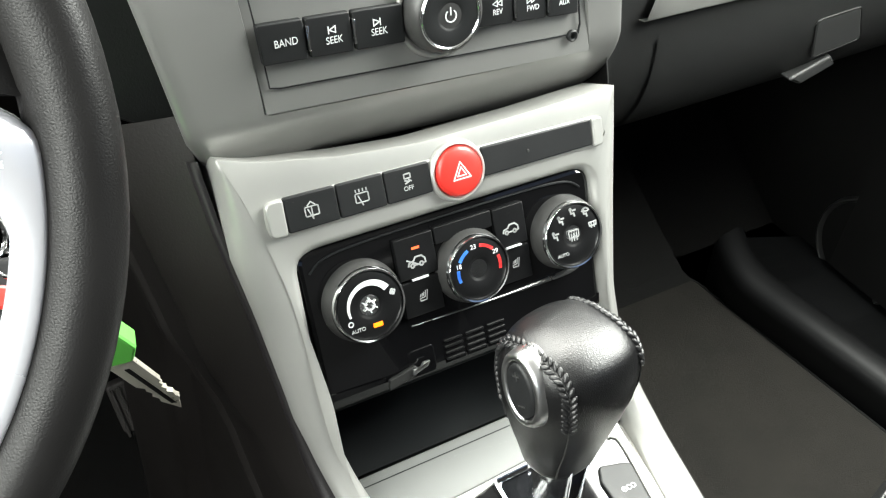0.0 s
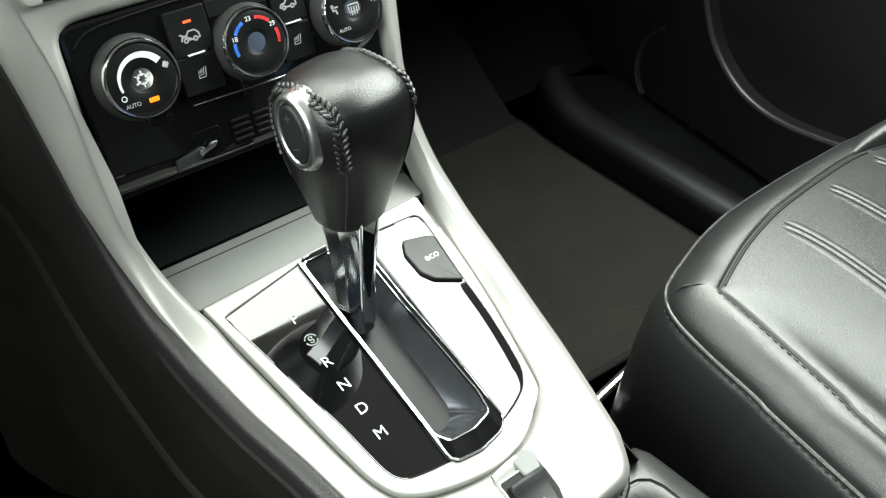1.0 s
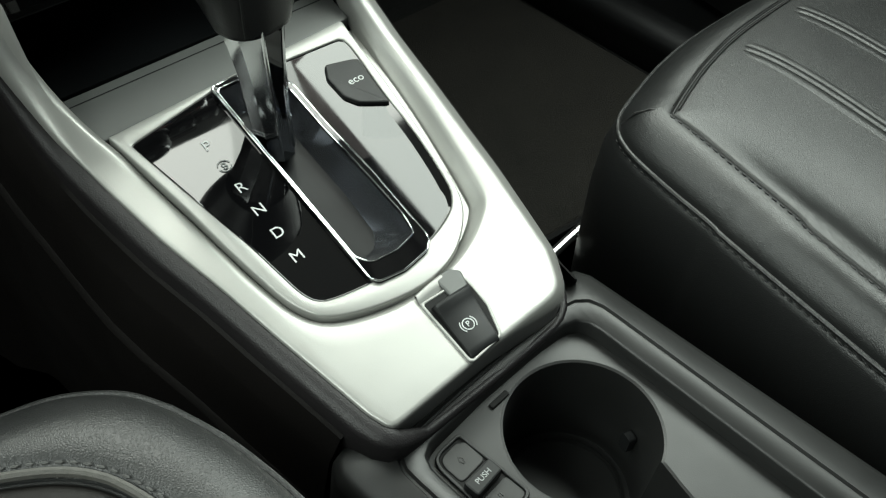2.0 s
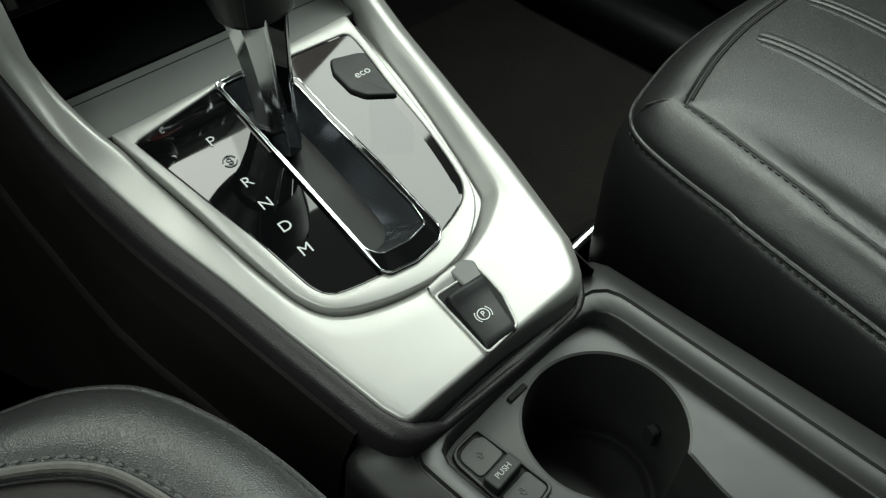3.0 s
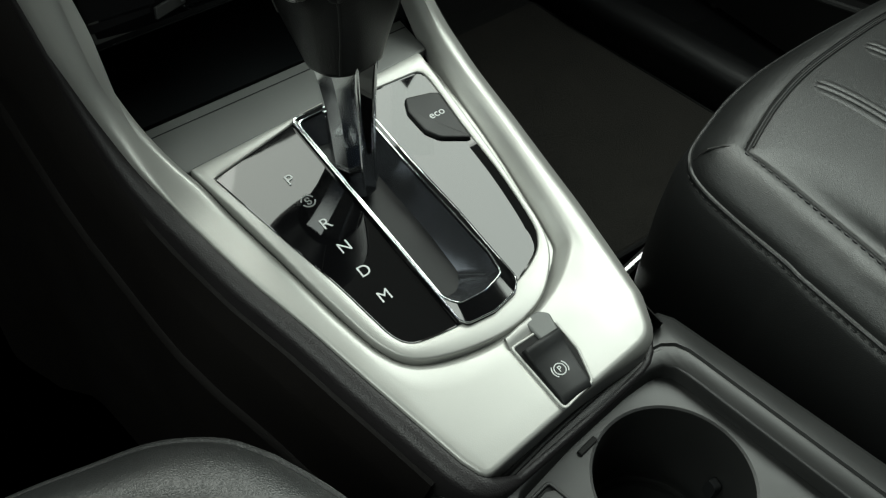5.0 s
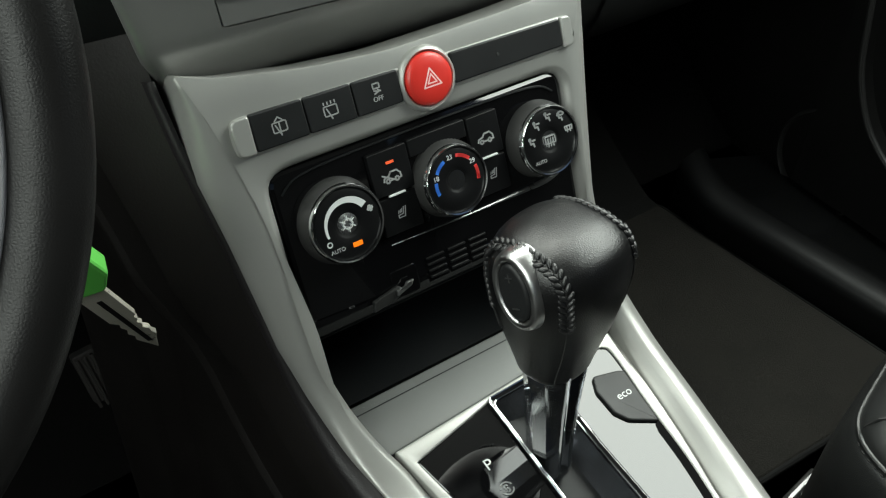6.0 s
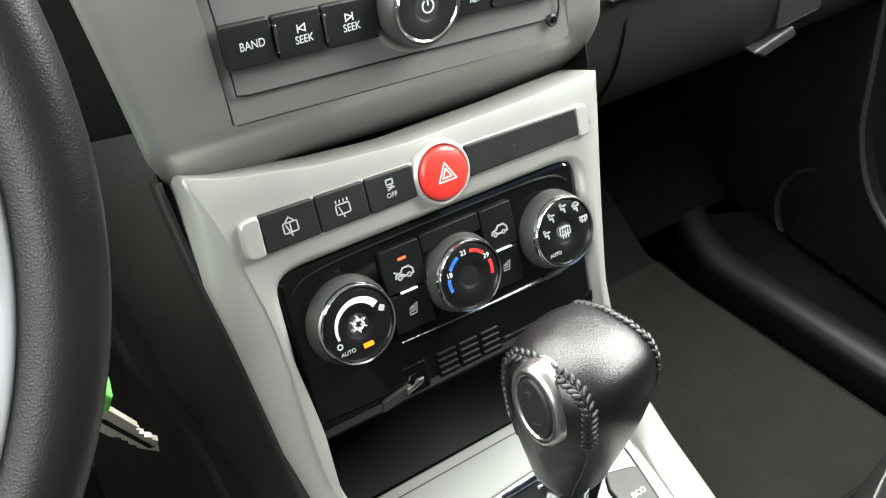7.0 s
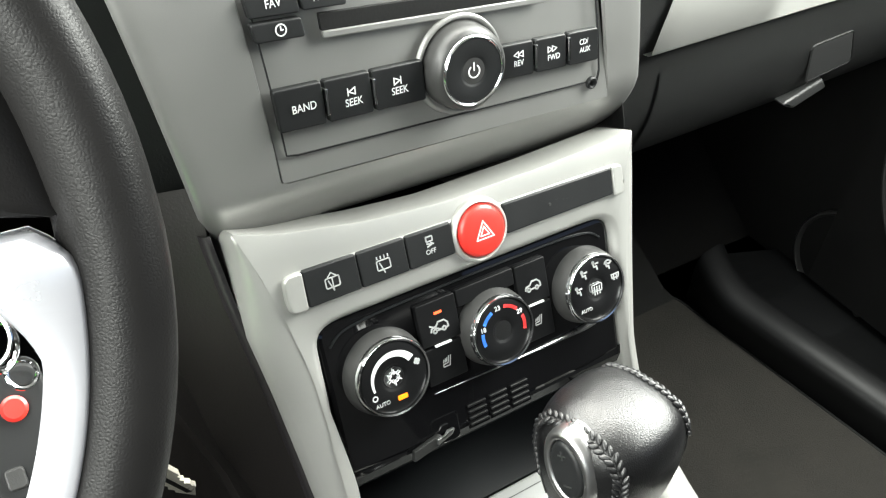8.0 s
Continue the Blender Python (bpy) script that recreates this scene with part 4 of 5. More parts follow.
glyph("power_sign", [arc(0, 0, 0.0030, 130, 410, 18), [(0, 0.0040), (0, 0.0006)]], 0.0006, at(VK, 0, 0, 0.0128), PRINT, vk)
part("aux_socket", lathe([(0.0034, 0.0), (0.0034, 0.0016), (0.0026, 0.0022), (0.0017, 0.0018), (0.0015, -0.002), (0, -0.002)], 24), SMOOTHBLACK, radio, "round black socket", at(RADIO, 0.0857, 0.0040, 0.0005))

LEAN[0] = False

# ---------------- shifter plate ----------------
shifter = thing("shifter_plate", PLATE @ Vector((0, 0, -0.02)), "gloss black gear selector plate with silver bezel", "gear selector plate")


def outline(keys, n=120):
    """A smooth line through the keys, closed by a straight top."""
    return [Vector((p.x, p.y)) for p in smooth_path(keys, n)]


bez = outline([(-0.0760, 0.0835), (-0.0668, 0.0235), (-0.0630, -0.0060), (-0.0590, -0.0320), (-0.0548, -0.0520), (-0.0455, -0.0668), (-0.0262, -0.0752), (-0.0010, -0.0795), (0.0194, -0.0775), (0.0353, -0.0702),
               (0.0505, -0.0557), (0.0580, -0.0387), (0.0625, -0.0130), (0.0660, 0.0060), (0.0715, 0.0445), (0.0778, 0.0920)])
plo = outline([(-0.0690, 0.0725), (-0.0588, 0.0172), (-0.0555, 0.0), (-0.0524, -0.0161), (-0.0492, -0.0400), (-0.0472, -0.0510), (-0.0430, -0.0582), (-0.0350, -0.0614), (-0.0163, -0.0640), (0.0030, -0.0640), (0.0255, -0.0600),
               (0.0420, -0.0534), (0.0495, -0.0468), (0.0544, -0.0362), (0.0606, -0.0036), (0.0644, 0.0326), (0.0690, 0.0655), (0.0692, 0.0775), (0.0650, 0.0800)]) + [Vector((-0.0140, 0.0835))]
slot_o = rpoly([(-0.0155, 0.0850), (-0.0166, -0.0625), (-0.0135, -0.0672), (0.0020, -0.0690), (0.0180, -0.0660), (0.0245, -0.0600), (0.0256, -0.0100), (0.0246, 0.0300), (0.0252, 0.0620), (0.0180, 0.0860)],
               [0.004, 0.003, 0.004, 0.01, 0.006, 0.008, 0.02, 0.02, 0.01, 0.005], 5)
slot_i = rpoly([(-0.0130, 0.0815), (-0.0142, -0.0480), (-0.0095, -0.0553), (0.0060, -0.0562), (0.0192, -0.0528), (0.0214, -0.0400), (0.0212, -0.0080), (0.0205, 0.0300), (0.0210, 0.0600), (0.0150, 0.0820)],
               [0.004, 0.007, 0.006, 0.008, 0.005, 0.01, 0.02, 0.02, 0.01, 0.005], 5)


def start_top_left(pts):
    k = min(range(len(pts)), key=lambda i: pts[i].x - pts[i].y * 1.2)
    return pts[k:] + pts[:k]


bez, plo, slot_o, slot_i = (start_top_left(p) for p in (bez, plo, slot_o, slot_i))
part("bezel", ring(bez, plo, -0.006, 0.0018, 0.0010, 160), SILVER, shifter, "satin silver bezel", PLATE, 50)
bm = bmesh.new()
pi = inset(resample(plo, 160), 0.0003)
# the flat face turns up a little towards its edge, broadly along the passenger's side
pf = [p + (q - p) * (0.0046 * lerp_keys([(-0.052, 0.15), (-0.040, 1.0), (0.020, 1.0), (0.030, 0.15)], p.y) if p.x > 0.03 else 0.0004) for p, q in zip(pi, inset(pi, 1.0))]
fill_between(bm, [up(pf, 0.0010), up(inset(resample(slot_o, 160), 0.0006), 0.0010)])
loft(bm, [up(pf, 0.0010), [(p.x, p.y, 0.0010 + 0.16 * (p - q).length) for p, q in zip(pi, pf)], up(pi, -0.006)])
part("gloss_plate", bm, PIANO, shifter, "", PLATE)
# the slot's frame: a smoked gloss band between two bright rims, with a broad foot
def dense(loop, k=6):
    return [a.lerp(b, t / k) for a, b in zip(loop, loop[1:] + loop[:1]) for t in range(k)]


bm = bmesh.new()
so_, si_ = dense(slot_o), dense(slot_i)
loft(bm, [up(so_, -0.002), up(so_, 0.0028), up(inset(so_, 0.0004), 0.0033)] + [up([a.lerp(b, f) for a, b in zip(inset(so_, 0.0004), inset(si_, -0.0003))], 0.0033 - 0.0004 * f) for f in (0.2, 0.4, 0.6, 0.8, 1.0)] + [up(si_, 0.0024), up(si_, 0.0)])
part("slot_frame", bm, PIANO, shifter, "smoked gloss slot frame", PLATE, 40)
for lp, d, z in ((so_, 0.0007, 0.0033), (si_, -0.0004, 0.0029)):
    part("frame_rim", tube([PLATE @ Vector((p.x, p.y, z)) for p in resample(inset(lp, d), 200)], 0.00055, 8, True), CHROME, shifter, "bright raised rim")
well_f = start_top_left(rpoly([(-0.0110, 0.0745), (-0.0115, -0.0320), (-0.0060, -0.0420), (0.0040, -0.0415), (0.0105, -0.0330), (0.0125, -0.004), (0.0125, 0.0715)], [0.003, 0.006, 0.006, 0.008, 0.01, 0.01, 0.003], 5))
bm = bmesh.new()
si, sf = resample(slot_i, 120), resample(well_f, 120)
loft(bm, [up(inset(si, -0.0003), 0.0026), up(si, 0.0010), up([p.lerp(q, 0.35) for p, q in zip(si, sf)], -0.006), up([p.lerp(q, 0.8) for p, q in zip(si, sf)], -0.0125), up(sf, -0.0152)])
part("slot_wall", bm, DARKCHROME, shifter, "dark glossy slot wall", PLATE, 50)
part("slot_cover", prism(inset(sf, -0.0008), -0.0200, -0.0150), WELL, shifter, "black sliding slot cover", PLATE)
for ch, w in (("P", 0.0518), ("R", 0.0192), ("N", 0.0026), ("D", -0.0142), ("M", -0.0312)):
    lettering("gear_letter", ch, 0.0092, at(PLATE, -0.0370, w, 0.0014), PRINT, shifter, 0.0001, 1.0)
glyph("unlock_sign", [arc(0, 0, 0.0036, 20, 160, 10), arc(0, 0, 0.0036, 200, 340, 10), arc(0, 0.0009, 0.0011, 20, 250, 8), arc(0, -0.0009, 0.0011, 70, -160, 8)], 0.0007, at(PLATE, -0.0365, 0.0358, 0.0012), DIMPRINT, shifter)
eco = part("eco_button", prism(rpoly([(0.0476, 0.0662), (0.0630, 0.0622), (0.0672, 0.0600), (0.0645, 0.0400), (0.0628, 0.0238), (0.0475, 0.0330), (0.0430, 0.0410), (0.0430, 0.0570)], [0.003, 0.003, 0.002, 0.0, 0.0015, 0.008, 0.006, 0.006], 5), 0.0008, 0.0032, 0.0010), SMOOTHBLACK, shifter, "black eco push button", PLATE)
lettering("eco_lettering", "eco", 0.0070, at(PLATE, 0.0562, 0.0478, 0.0033, 0), PRINT, eco, 0.0001)

# parking brake switch let into the trim
epb = thing("parking_brake_switch", PLATE @ Vector((0.011, -0.105, -0.01)), "black parking brake switch in a silver recess", "parking brake switch")
ep_o = rpoly([(-0.0040, -0.0872), (0.0252, -0.0872), (0.0248, -0.1064), (0.0188, -0.1240), (-0.0038, -0.1272)], [0.002, 0.002, 0.01, 0.0045, 0.003], 5)
part("surround", ring(ep_o, inset(resample(ep_o, 80), 0.0015), -0.004, 0.0016, 0.0006, 80), SILVER, epb, "bright silver rim", PLATE)
bm = bmesh.new()
ei = inset(resample(ep_o, 80), 0.0012)
loft(bm, [up(ei, 0.0010), up(ei, 0.0003)], True, True, True)
part("recess", bm, DARK, epb, "dark gap round the rocker", PLATE)
bm = bmesh.new()
rows = []
for y, z in ((-0.1248, 0.0), (-0.1245, 0.0016), (-0.1232, 0.0026), (-0.1205, 0.0030), (-0.112, 0.0028), (-0.103, 0.0034), (-0.0985, 0.0046), (-0.0960, 0.0058), (-0.0945, 0.0060), (-0.0930, 0.0050), (-0.0920, 0.0)):
    f = (y + 0.1248) / 0.0328
    xl, xr = -0.0018 + 0.0014 * f, 0.0160 + 0.0062 * f
    rows.append([(xl, y, min(0.0, z)), (xl, y, z * 0.70), (xl + 0.0004, y, z * 0.9), (xl + 0.0014, y, z), (xr - 0.0014, y, z), (xr - 0.0004, y, z * 0.9), (xr, y, z * 0.70), (xr, y, min(0.0, z))])
loft(bm, rows, False)
rk = part("rocker", bm, SMOOTHBLACK, epb, "", PLATE, 35)
bm = bmesh.new()
loft(bm, [[(x, y, z) for x, y in ((-0.0030 - 0.0012 * g, -0.0822 - 0.0062 * g), (0.0060 - 0.0006 * g, -0.0806 - 0.0062 * g), (0.0150 - 0.0006 * g, -0.0796 - 0.0070 * g))]
          for g, z in ((0.0, -0.001), (0.0, 0.0016), (0.10, 0.0024), (0.25, 0.0026), (0.7, 0.0014), (1.0, 0.0004), (1.02, -0.001))], False)
part("finger_scoop", bm, SILVER, epb, "bright silver finger scoop", PLATE, 50)
# front cove of the recess; grey in place of silver carries its shade
br = rpoly([(0.0105, -0.0815), (0.0150, -0.0793), (0.0205, -0.0795), (0.0252, -0.0835), (0.0225, -0.0935), (0.0112, -0.0930)], [0.002, 0.003, 0.003, 0.003, 0.002, 0.002], 4)
part("shaded_cove", prism(br, -0.001, 0.0024, 0.0012, None, 3), TRAYGREY, epb, "silver front of the recess, its shade put in as grey", PLATE, 50)
glyph("brake_sign", [arc(0, 0, 0.0030, 0, 360, 16), arc(0, 0, 0.0043, 140, 220, 8), arc(0, 0, 0.0043, -40, 40, 8)], 0.0005, at(PLATE, 0.0080, -0.1100, 0.0030), PRINT, rk)
lettering("brake_letter", "P", 0.0042, at(PLATE, 0.0080, -0.1100, 0.0031), PRINT, rk, 0.0003)

# ---------------- gear lever ----------------
lever = thing("gear_lever", PLATE @ Vector((0.004, 0.041, -0.01)), "gear lever with stitched black leather knob and chrome stem", "gear lever")
LB, LT = Vector((-0.0025, -0.1050, 0.372)), Vector((-0.0010, -0.0830, 0.5330))
ax = (LT - LB).normalized()
lx = Vector((1, 0.18, 0)) - ax * Vector((1, 0.18, 0)).dot(ax)
lx.normalize()
LM = axes(LB, lx, ax.cross(lx), ax)
# stem: faceted chrome blade, wide below the knob, with a dark wedge let into its rear face
bm = bmesh.new()
st = []
for h, a, b_ in ((0.000, 0.0100, 0.0120), (0.020, 0.0104, 0.0120), (0.050, 0.0122, 0.0126), (0.070, 0.0150, 0.0140), (0.084, 0.0182, 0.0160), (0.092, 0.0186, 0.0165)):
    st.append([(x * a, y * b_, h) for x, y in ((-1.0, 0.25), (-0.92, -0.45), (-0.52, -0.94), (-0.44, -1.0), (0.30, -1.0), (0.40, -0.94), (0.95, -0.30), (1.0, 0.30), (0.55, 1.0), (-0.55, 1.0))])
loft(bm, st, True, True, True)
part("stem", bm, CHROME, lever, "polished chrome stem", LM, 18)
for sg, x0, x1 in ((-1, -0.0050, -0.0078), (1, 0.0034, 0.0062)):
    part("stem_rib", tube([LM @ Vector((x0 + (x1 - x0) * t * t, -0.0118 - 0.0044 * t * t, 0.006 + 0.082 * t)) for t in np.linspace(0, 1, 9)], 0.0011, 8), CHROME, lever, "chrome rib")
bm = bmesh.new()
loft(bm, [[(-w, -0.0124 - d, h), (w * 0.75, -0.0124 - d, h), (w * 0.75, -0.0090, h), (-w, -0.0090, h)] for h, w, d in ((0.026, 0.0012, 0.0), (0.050, 0.0038, 0.0006), (0.070, 0.0052, 0.0020), (0.090, 0.0066, 0.0046))], True, True, True)
part("collar", bm, PIANO, lever, "black gloss wedge in the stem", LM, 30)

KZ0, KZ1 = 0.079, 0.1640


def knob_section(h):
    """Half widths of the knob and how square it is, from foot (0) to crown (1)."""
    a = lerp_keys([(0, 0.0185), (0.12, 0.0215), (0.30, 0.0265), (0.5, 0.0310), (0.68, 0.0335), (0.82, 0.0330), (0.92, 0.0290), (0.975, 0.0215), (1.0, 0.010)], h)
    b = lerp_keys([(0, 0.0165), (0.12, 0.0190), (0.30, 0.0240), (0.5, 0.0285), (0.68, 0.0310), (0.82, 0.0305), (0.92, 0.0265), (0.975, 0.0195), (1.0, 0.009)], h)
    return a, b, 2.5


def knob_at(h, t):
    a, b, e = knob_section(h)
    c, s = math.cos(t), math.sin(t)
    return Vector((math.copysign(abs(c) ** (2 / e), c) * a, math.copysign(abs(s) ** (2 / e), s) * b, KZ0 + (KZ1 - KZ0) * h))


bm = bmesh.new()
hs = [0.0, 0.03, 0.08, 0.15, 0.22, 0.3, 0.38, 0.46, 0.54, 0.62, 0.69, 0.75, 0.80, 0.85, 0.89, 0.92, 0.95, 0.975, 0.99, 1.0]
loft(bm, [[knob_at(h, 2 * math.pi * k / 48) for k in range(48)] for h in hs], True, True, True)
for _ in range(2):
    bmesh.ops.smooth_vert(bm, verts=bm.verts, factor=0.5, use_axis_x=True, use_axis_y=True, use_axis_z=True)
kn = part("knob", bm, KNOBLEATHER, lever, "black leather grip", LM, 80)


def knob_surface(x, h, front):
    """The place on the knob's skin at x across it and height h, on its rear (front false) or front side."""
    a, b, e = knob_section(h)
    q = min(0.999, abs(x) / a)
    y = b * (1 - q ** e) ** (1 / e)
    return Vector((x, y if front else -y, KZ0 + (KZ1 - KZ0) * h))


def seam_line(x0, x1):
    top = max(h for h in np.linspace(0.5, 1.0, 200) if knob_section(h)[0] > abs(x0) * 1.02)
    pts = [knob_surface(x1 + (x0 - x1) * min(1, h / 0.70), h, False) for h in np.linspace(0.02, top, 30)]
    pts += [knob_surface(x0, h, True) for h in np.linspace(top, 0.35, 16)]
    return pts


STITCH = None
for x0, x1 in ((-0.0245, -0.0145), (0.0230, 0.0175)):
    line = resample(seam_line(x0, x1), 150, False)
    part("seam", tube([LM @ (p * 0.999) for p in line], 0.0006, 6), THREAD, kn, "raised seam")
    for i in range(44 if x0 < 0 else 60, 140, 3):
        p = line[i]
        out = (p - Vector((0, 0, 0.125))).normalized()
        dirn = (line[i + 1] - line[i - 1]).normalized()
        side = dirn.cross(out).normalized()
        for sg in (-1, 1):
            c = p + side * 0.0019 * sg + out * 0.0002
            m = axes(c, (dirn + side * sg * 0.8).normalized(), (side - dirn * sg * 0.8).normalized(), out)
            if STITCH is None:
                b2 = bmesh.new()
                bmesh.ops.create_icosphere(b2, subdivisions=2, radius=1.0)
                b2.transform(Matrix.Diagonal((0.0026, 0.0013, 0.0013, 1)))
                ob = part("stitch", b2, KNOBSTITCH, kn, "", Matrix.Translation(base_of(kn)))
                STITCH = ob.data
            else:
                ob = new("stitch", STITCH)
                ob.parent = kn
            ob.matrix_local = Matrix.Translation(-base_of(kn)) @ LM @ m
# side button in an oval chrome ring
bdir = Vector((-1.0, 0.02, 0.07)).normalized()
bz = (Z3 - bdir * Z3.dot(bdir)).normalized()
BM_ = LM @ axes(Vector((-0.0326, -0.0010, 0.1430)), bdir.cross(bz) * -1, bz, bdir) @ pose(0, 0, 0, 0, 0, 24)
oval = [Vector((0.0132 * math.cos(2 * math.pi * k / 48), 0.0185 * math.sin(2 * math.pi * k / 48))) for k in range(48)]
bm = bmesh.new()
loft(bm, [up(inset(oval, d), z) for d, z in ((-0.0022, -0.0100), (-0.0014, -0.0040), (-0.0006, -0.0008), (0.0006, 0.0008), (0.0020, 0.0014), (0.0034, 0.0008), (0.0040, -0.0006), (0.0042, -0.0050))])
part("button_ring", bm, SATINCHROME, lever, "oval satin chrome ring", BM_, 70)
part("shift_button", prism(inset(oval, 0.0042), -0.006, 0.0016, 0.0022, None, 4), SMOOTHBLACK, lever, "black oval thumb button", BM_, 60)
glyph("plus_sign", [[(-0.002, 0.0075), (0.002, 0.0075)], [(0, 0.0055), (0, 0.0095)]], 0.0006, at(BM_, 0, 0, 0.0016), SATINCHROME, lever)
glyph("minus_sign", [[(-0.002, -0.0075), (0.002, -0.0075)]], 0.0006, at(BM_, 0, 0, 0.0016), SATINCHROME, lever)

# ---------------- rear deck with cup holder ----------------
deck = thing("console_deck", (0.02, -0.40, 0.0), "black plastic rear console deck with sunken cup holder", "console deck")
dk = rpoly([(-0.0920, 0.0300), (0.0880, 0.0220), (0.1010, -0.34), (-0.0960, -0.34)], [0.014, 0.014, 0.01, 0.01], 5)
dk = start_top_left(dk)
gro = start_top_left(rpoly([(-0.0690, 0.0085), (-0.0222, 0.0092), (0.0189, 0.0084), (0.0712, 0.0035), (0.0730, -0.30), (-0.0700, -0.30)], [0.014, 0.0, 0.03, 0.016, 0.02, 0.02], 6))
tub = start_top_left(rpoly([(-0.0590, -0.0005), (-0.0110, 0.0013), (0.0305, 0.0000), (0.0590, -0.0040), (0.0575, -0.29), (-0.0600, -0.29)], [0.012, 0.0, 0.03, 0.013, 0.02, 0.02], 6))
DZ = -0.0095
bm = bmesh.new()
n = 120
D = [resample(p, n) for p in (dk, gro, tub)]
loft(bm, [up(inset(D[0], -0.010), -0.343), up(inset(D[0], -0.004), -0.06), up(inset(D[0], -0.001), -0.014), up(D[0], -0.007), up(inset(D[0], 0.005), -0.0025), up(inset(D[1], -0.0016), 0.0), up(inset(D[1], -0.0006), -0.0016),
          up(inset(D[1], 0.0006), -0.0016), up(inset(D[1], 0.0016), 0.0002), up(inset(D[2], -0.0015), 0.0), up(inset(D[2], 0.0), -0.0015), up(inset(D[2], 0.0012), DZ - 0.004)], True, True, False)
part("deck_shell", bm, DECK, deck, "", DECKM, 50)
# tub floor with an opening for the cup and the rear well
CUP = Vector((0.0115, -0.0450))
CR = 0.0390
neck = [CUP + Vector((math.cos(radians(a)), math.sin(radians(a)))) * CR for a in np.linspace(-70, 232, 70)]
well_line = [neck[-1], Vector((-0.0135, -0.086)), Vector((-0.0160, -0.105)), Vector((-0.0240, -0.130)), Vector((-0.0220, -0.175)), Vector((0.008, -0.205)), Vector((0.040, -0.178)), Vector((0.0400, -0.147)), Vector((0.0313, -0.1265)), Vector((0.0180, -0.1140)), neck[0]]
hole = neck + [Vector((p.x, p.y)) for p in smooth_path(well_line, 44)][1:-1]
hole = resample(hole, 160)
tubr = resample(inset(D[2], 0.0008), 160)
bm = bmesh.new()
fill_between(bm, [up(tubr, DZ), up(inset(hole, -0.0020), DZ)])
part("cup_tray", bm, DECK, deck, "black plastic cup holder tray", DECKM)
bm = bmesh.new()
loft(bm, [up(inset(hole, -0.0020), DZ), up(inset(hole, -0.0006), DZ - 0.0005), up(hole, DZ - 0.0022), up(inset(hole, 0.0008), DZ - 0.040), up(inset(hole, 0.0020), DZ - 0.070)])
fill_between(bm, [up(inset(hole, 0.0019), DZ - 0.070)])
part("cup_well", bm, DECK, deck, "black round cup well", DECKM, 40)
part("cup_floor_ring", lathe([(0.0335, 0.0), (0.0332, 0.003), (0.0318, 0.0035), (0.0312, 0.0)], 48), DECK, deck, "", DECKM @ Matrix.Translation((CUP.x, CUP.y, DZ - 0.0705)), 50)
part("cup_spring", prism(rpoly(quad(-0.0035, 0.0035, -0.0065, 0.0065), 0.0025), -0.002, 0.0032, 0.0012), SMOOTHBLACK, deck, "small spring tab in the cup wall", DECKM @ pose(CUP.x + 0.0325, CUP.y - 0.012, DZ - 0.038, 90, 0, 70))
part("latch_notch", block(-0.0115, 0.0010, -0.0062, -0.0030, DZ - 0.003, DZ + 0.0016, 0.0006), DARK, deck, "dark latch slot", DECKM)
# slider block beside the cup
sl_o = start_top_left(rpoly([(-0.0330, -0.0030), (-0.0312, -0.0485), (-0.0553, -0.0512), (-0.0540, -0.0030)], [0.003, 0.005, 0.003, 0.009], 6))
sl_m = DECKM
part("slider_frame", ring(sl_o, inset(resample(sl_o, 80), 0.0018), DZ - 0.001, DZ + 0.0018, 0.0006, 80), DECK, deck, "raised frame", sl_m)
part("slider_bed", prism(inset(resample(sl_o, 80), 0.0016), DZ - 0.001, DZ + 0.0003), DARK, deck, "dark slider bed", sl_m)
for pad in ([(-0.0385, -0.0056), (-0.0342, -0.0085), (-0.0342, -0.0215), (-0.0512, -0.0222), (-0.0512, -0.0060)], [(-0.0338, -0.0335), (-0.0334, -0.0468), (-0.0518, -0.0488), (-0.0520, -0.0340)]):
    part("slider_pad", prism(rpoly(pad, [0.003] * (len(pad) - 1) + [0.006 if len(pad) == 5 else 0.002], 4), DZ - 0.001, DZ + 0.0010, 0.0006), DECK, deck, "", sl_m)
pm = sl_m @ pose(-0.0430, -0.0278, DZ, 0, 0, 2)
sl = part("push_slider", prism(rpoly([(-0.0100, -0.0052), (0.0082, -0.0046), (0.0082, 0.0040), (-0.0100, 0.0042)], 0.0018), 0.0, 0.0066, 0.0010), SMOOTHBLACK, deck, "black push slider", pm)
lettering("push_lettering", "PUSH", 0.0040, at(pm, -0.001, -0.0004, 0.0067), DIMPRINT, sl, 0.0001)
for y, s in ((-0.0170, 1), (-0.0425, -1)):
    glyph("arrow_sign", [[(-0.0016, 0), (0, 0.0022 * s), (0.0016, 0), (0.0006, 0), (0.0006, -0.0018 * s), (-0.0006, -0.0018 * s), (-0.0006, 0), (-0.0016, 0)]], 0.0003, at(sl_m, -0.0430, y + 0.003, DZ + 0.0010), GREYKNURL, deck)


# ---------------- seats ----------------
def seat_loop(sections):
    """A closed loop out of open curves laid end to end, each with its own number of stations."""
    out = []
    for keys, n in sections:
        out += resample(smooth_path([Vector(k) for k in keys], 160), n + 1, False)[:-1]
    return out


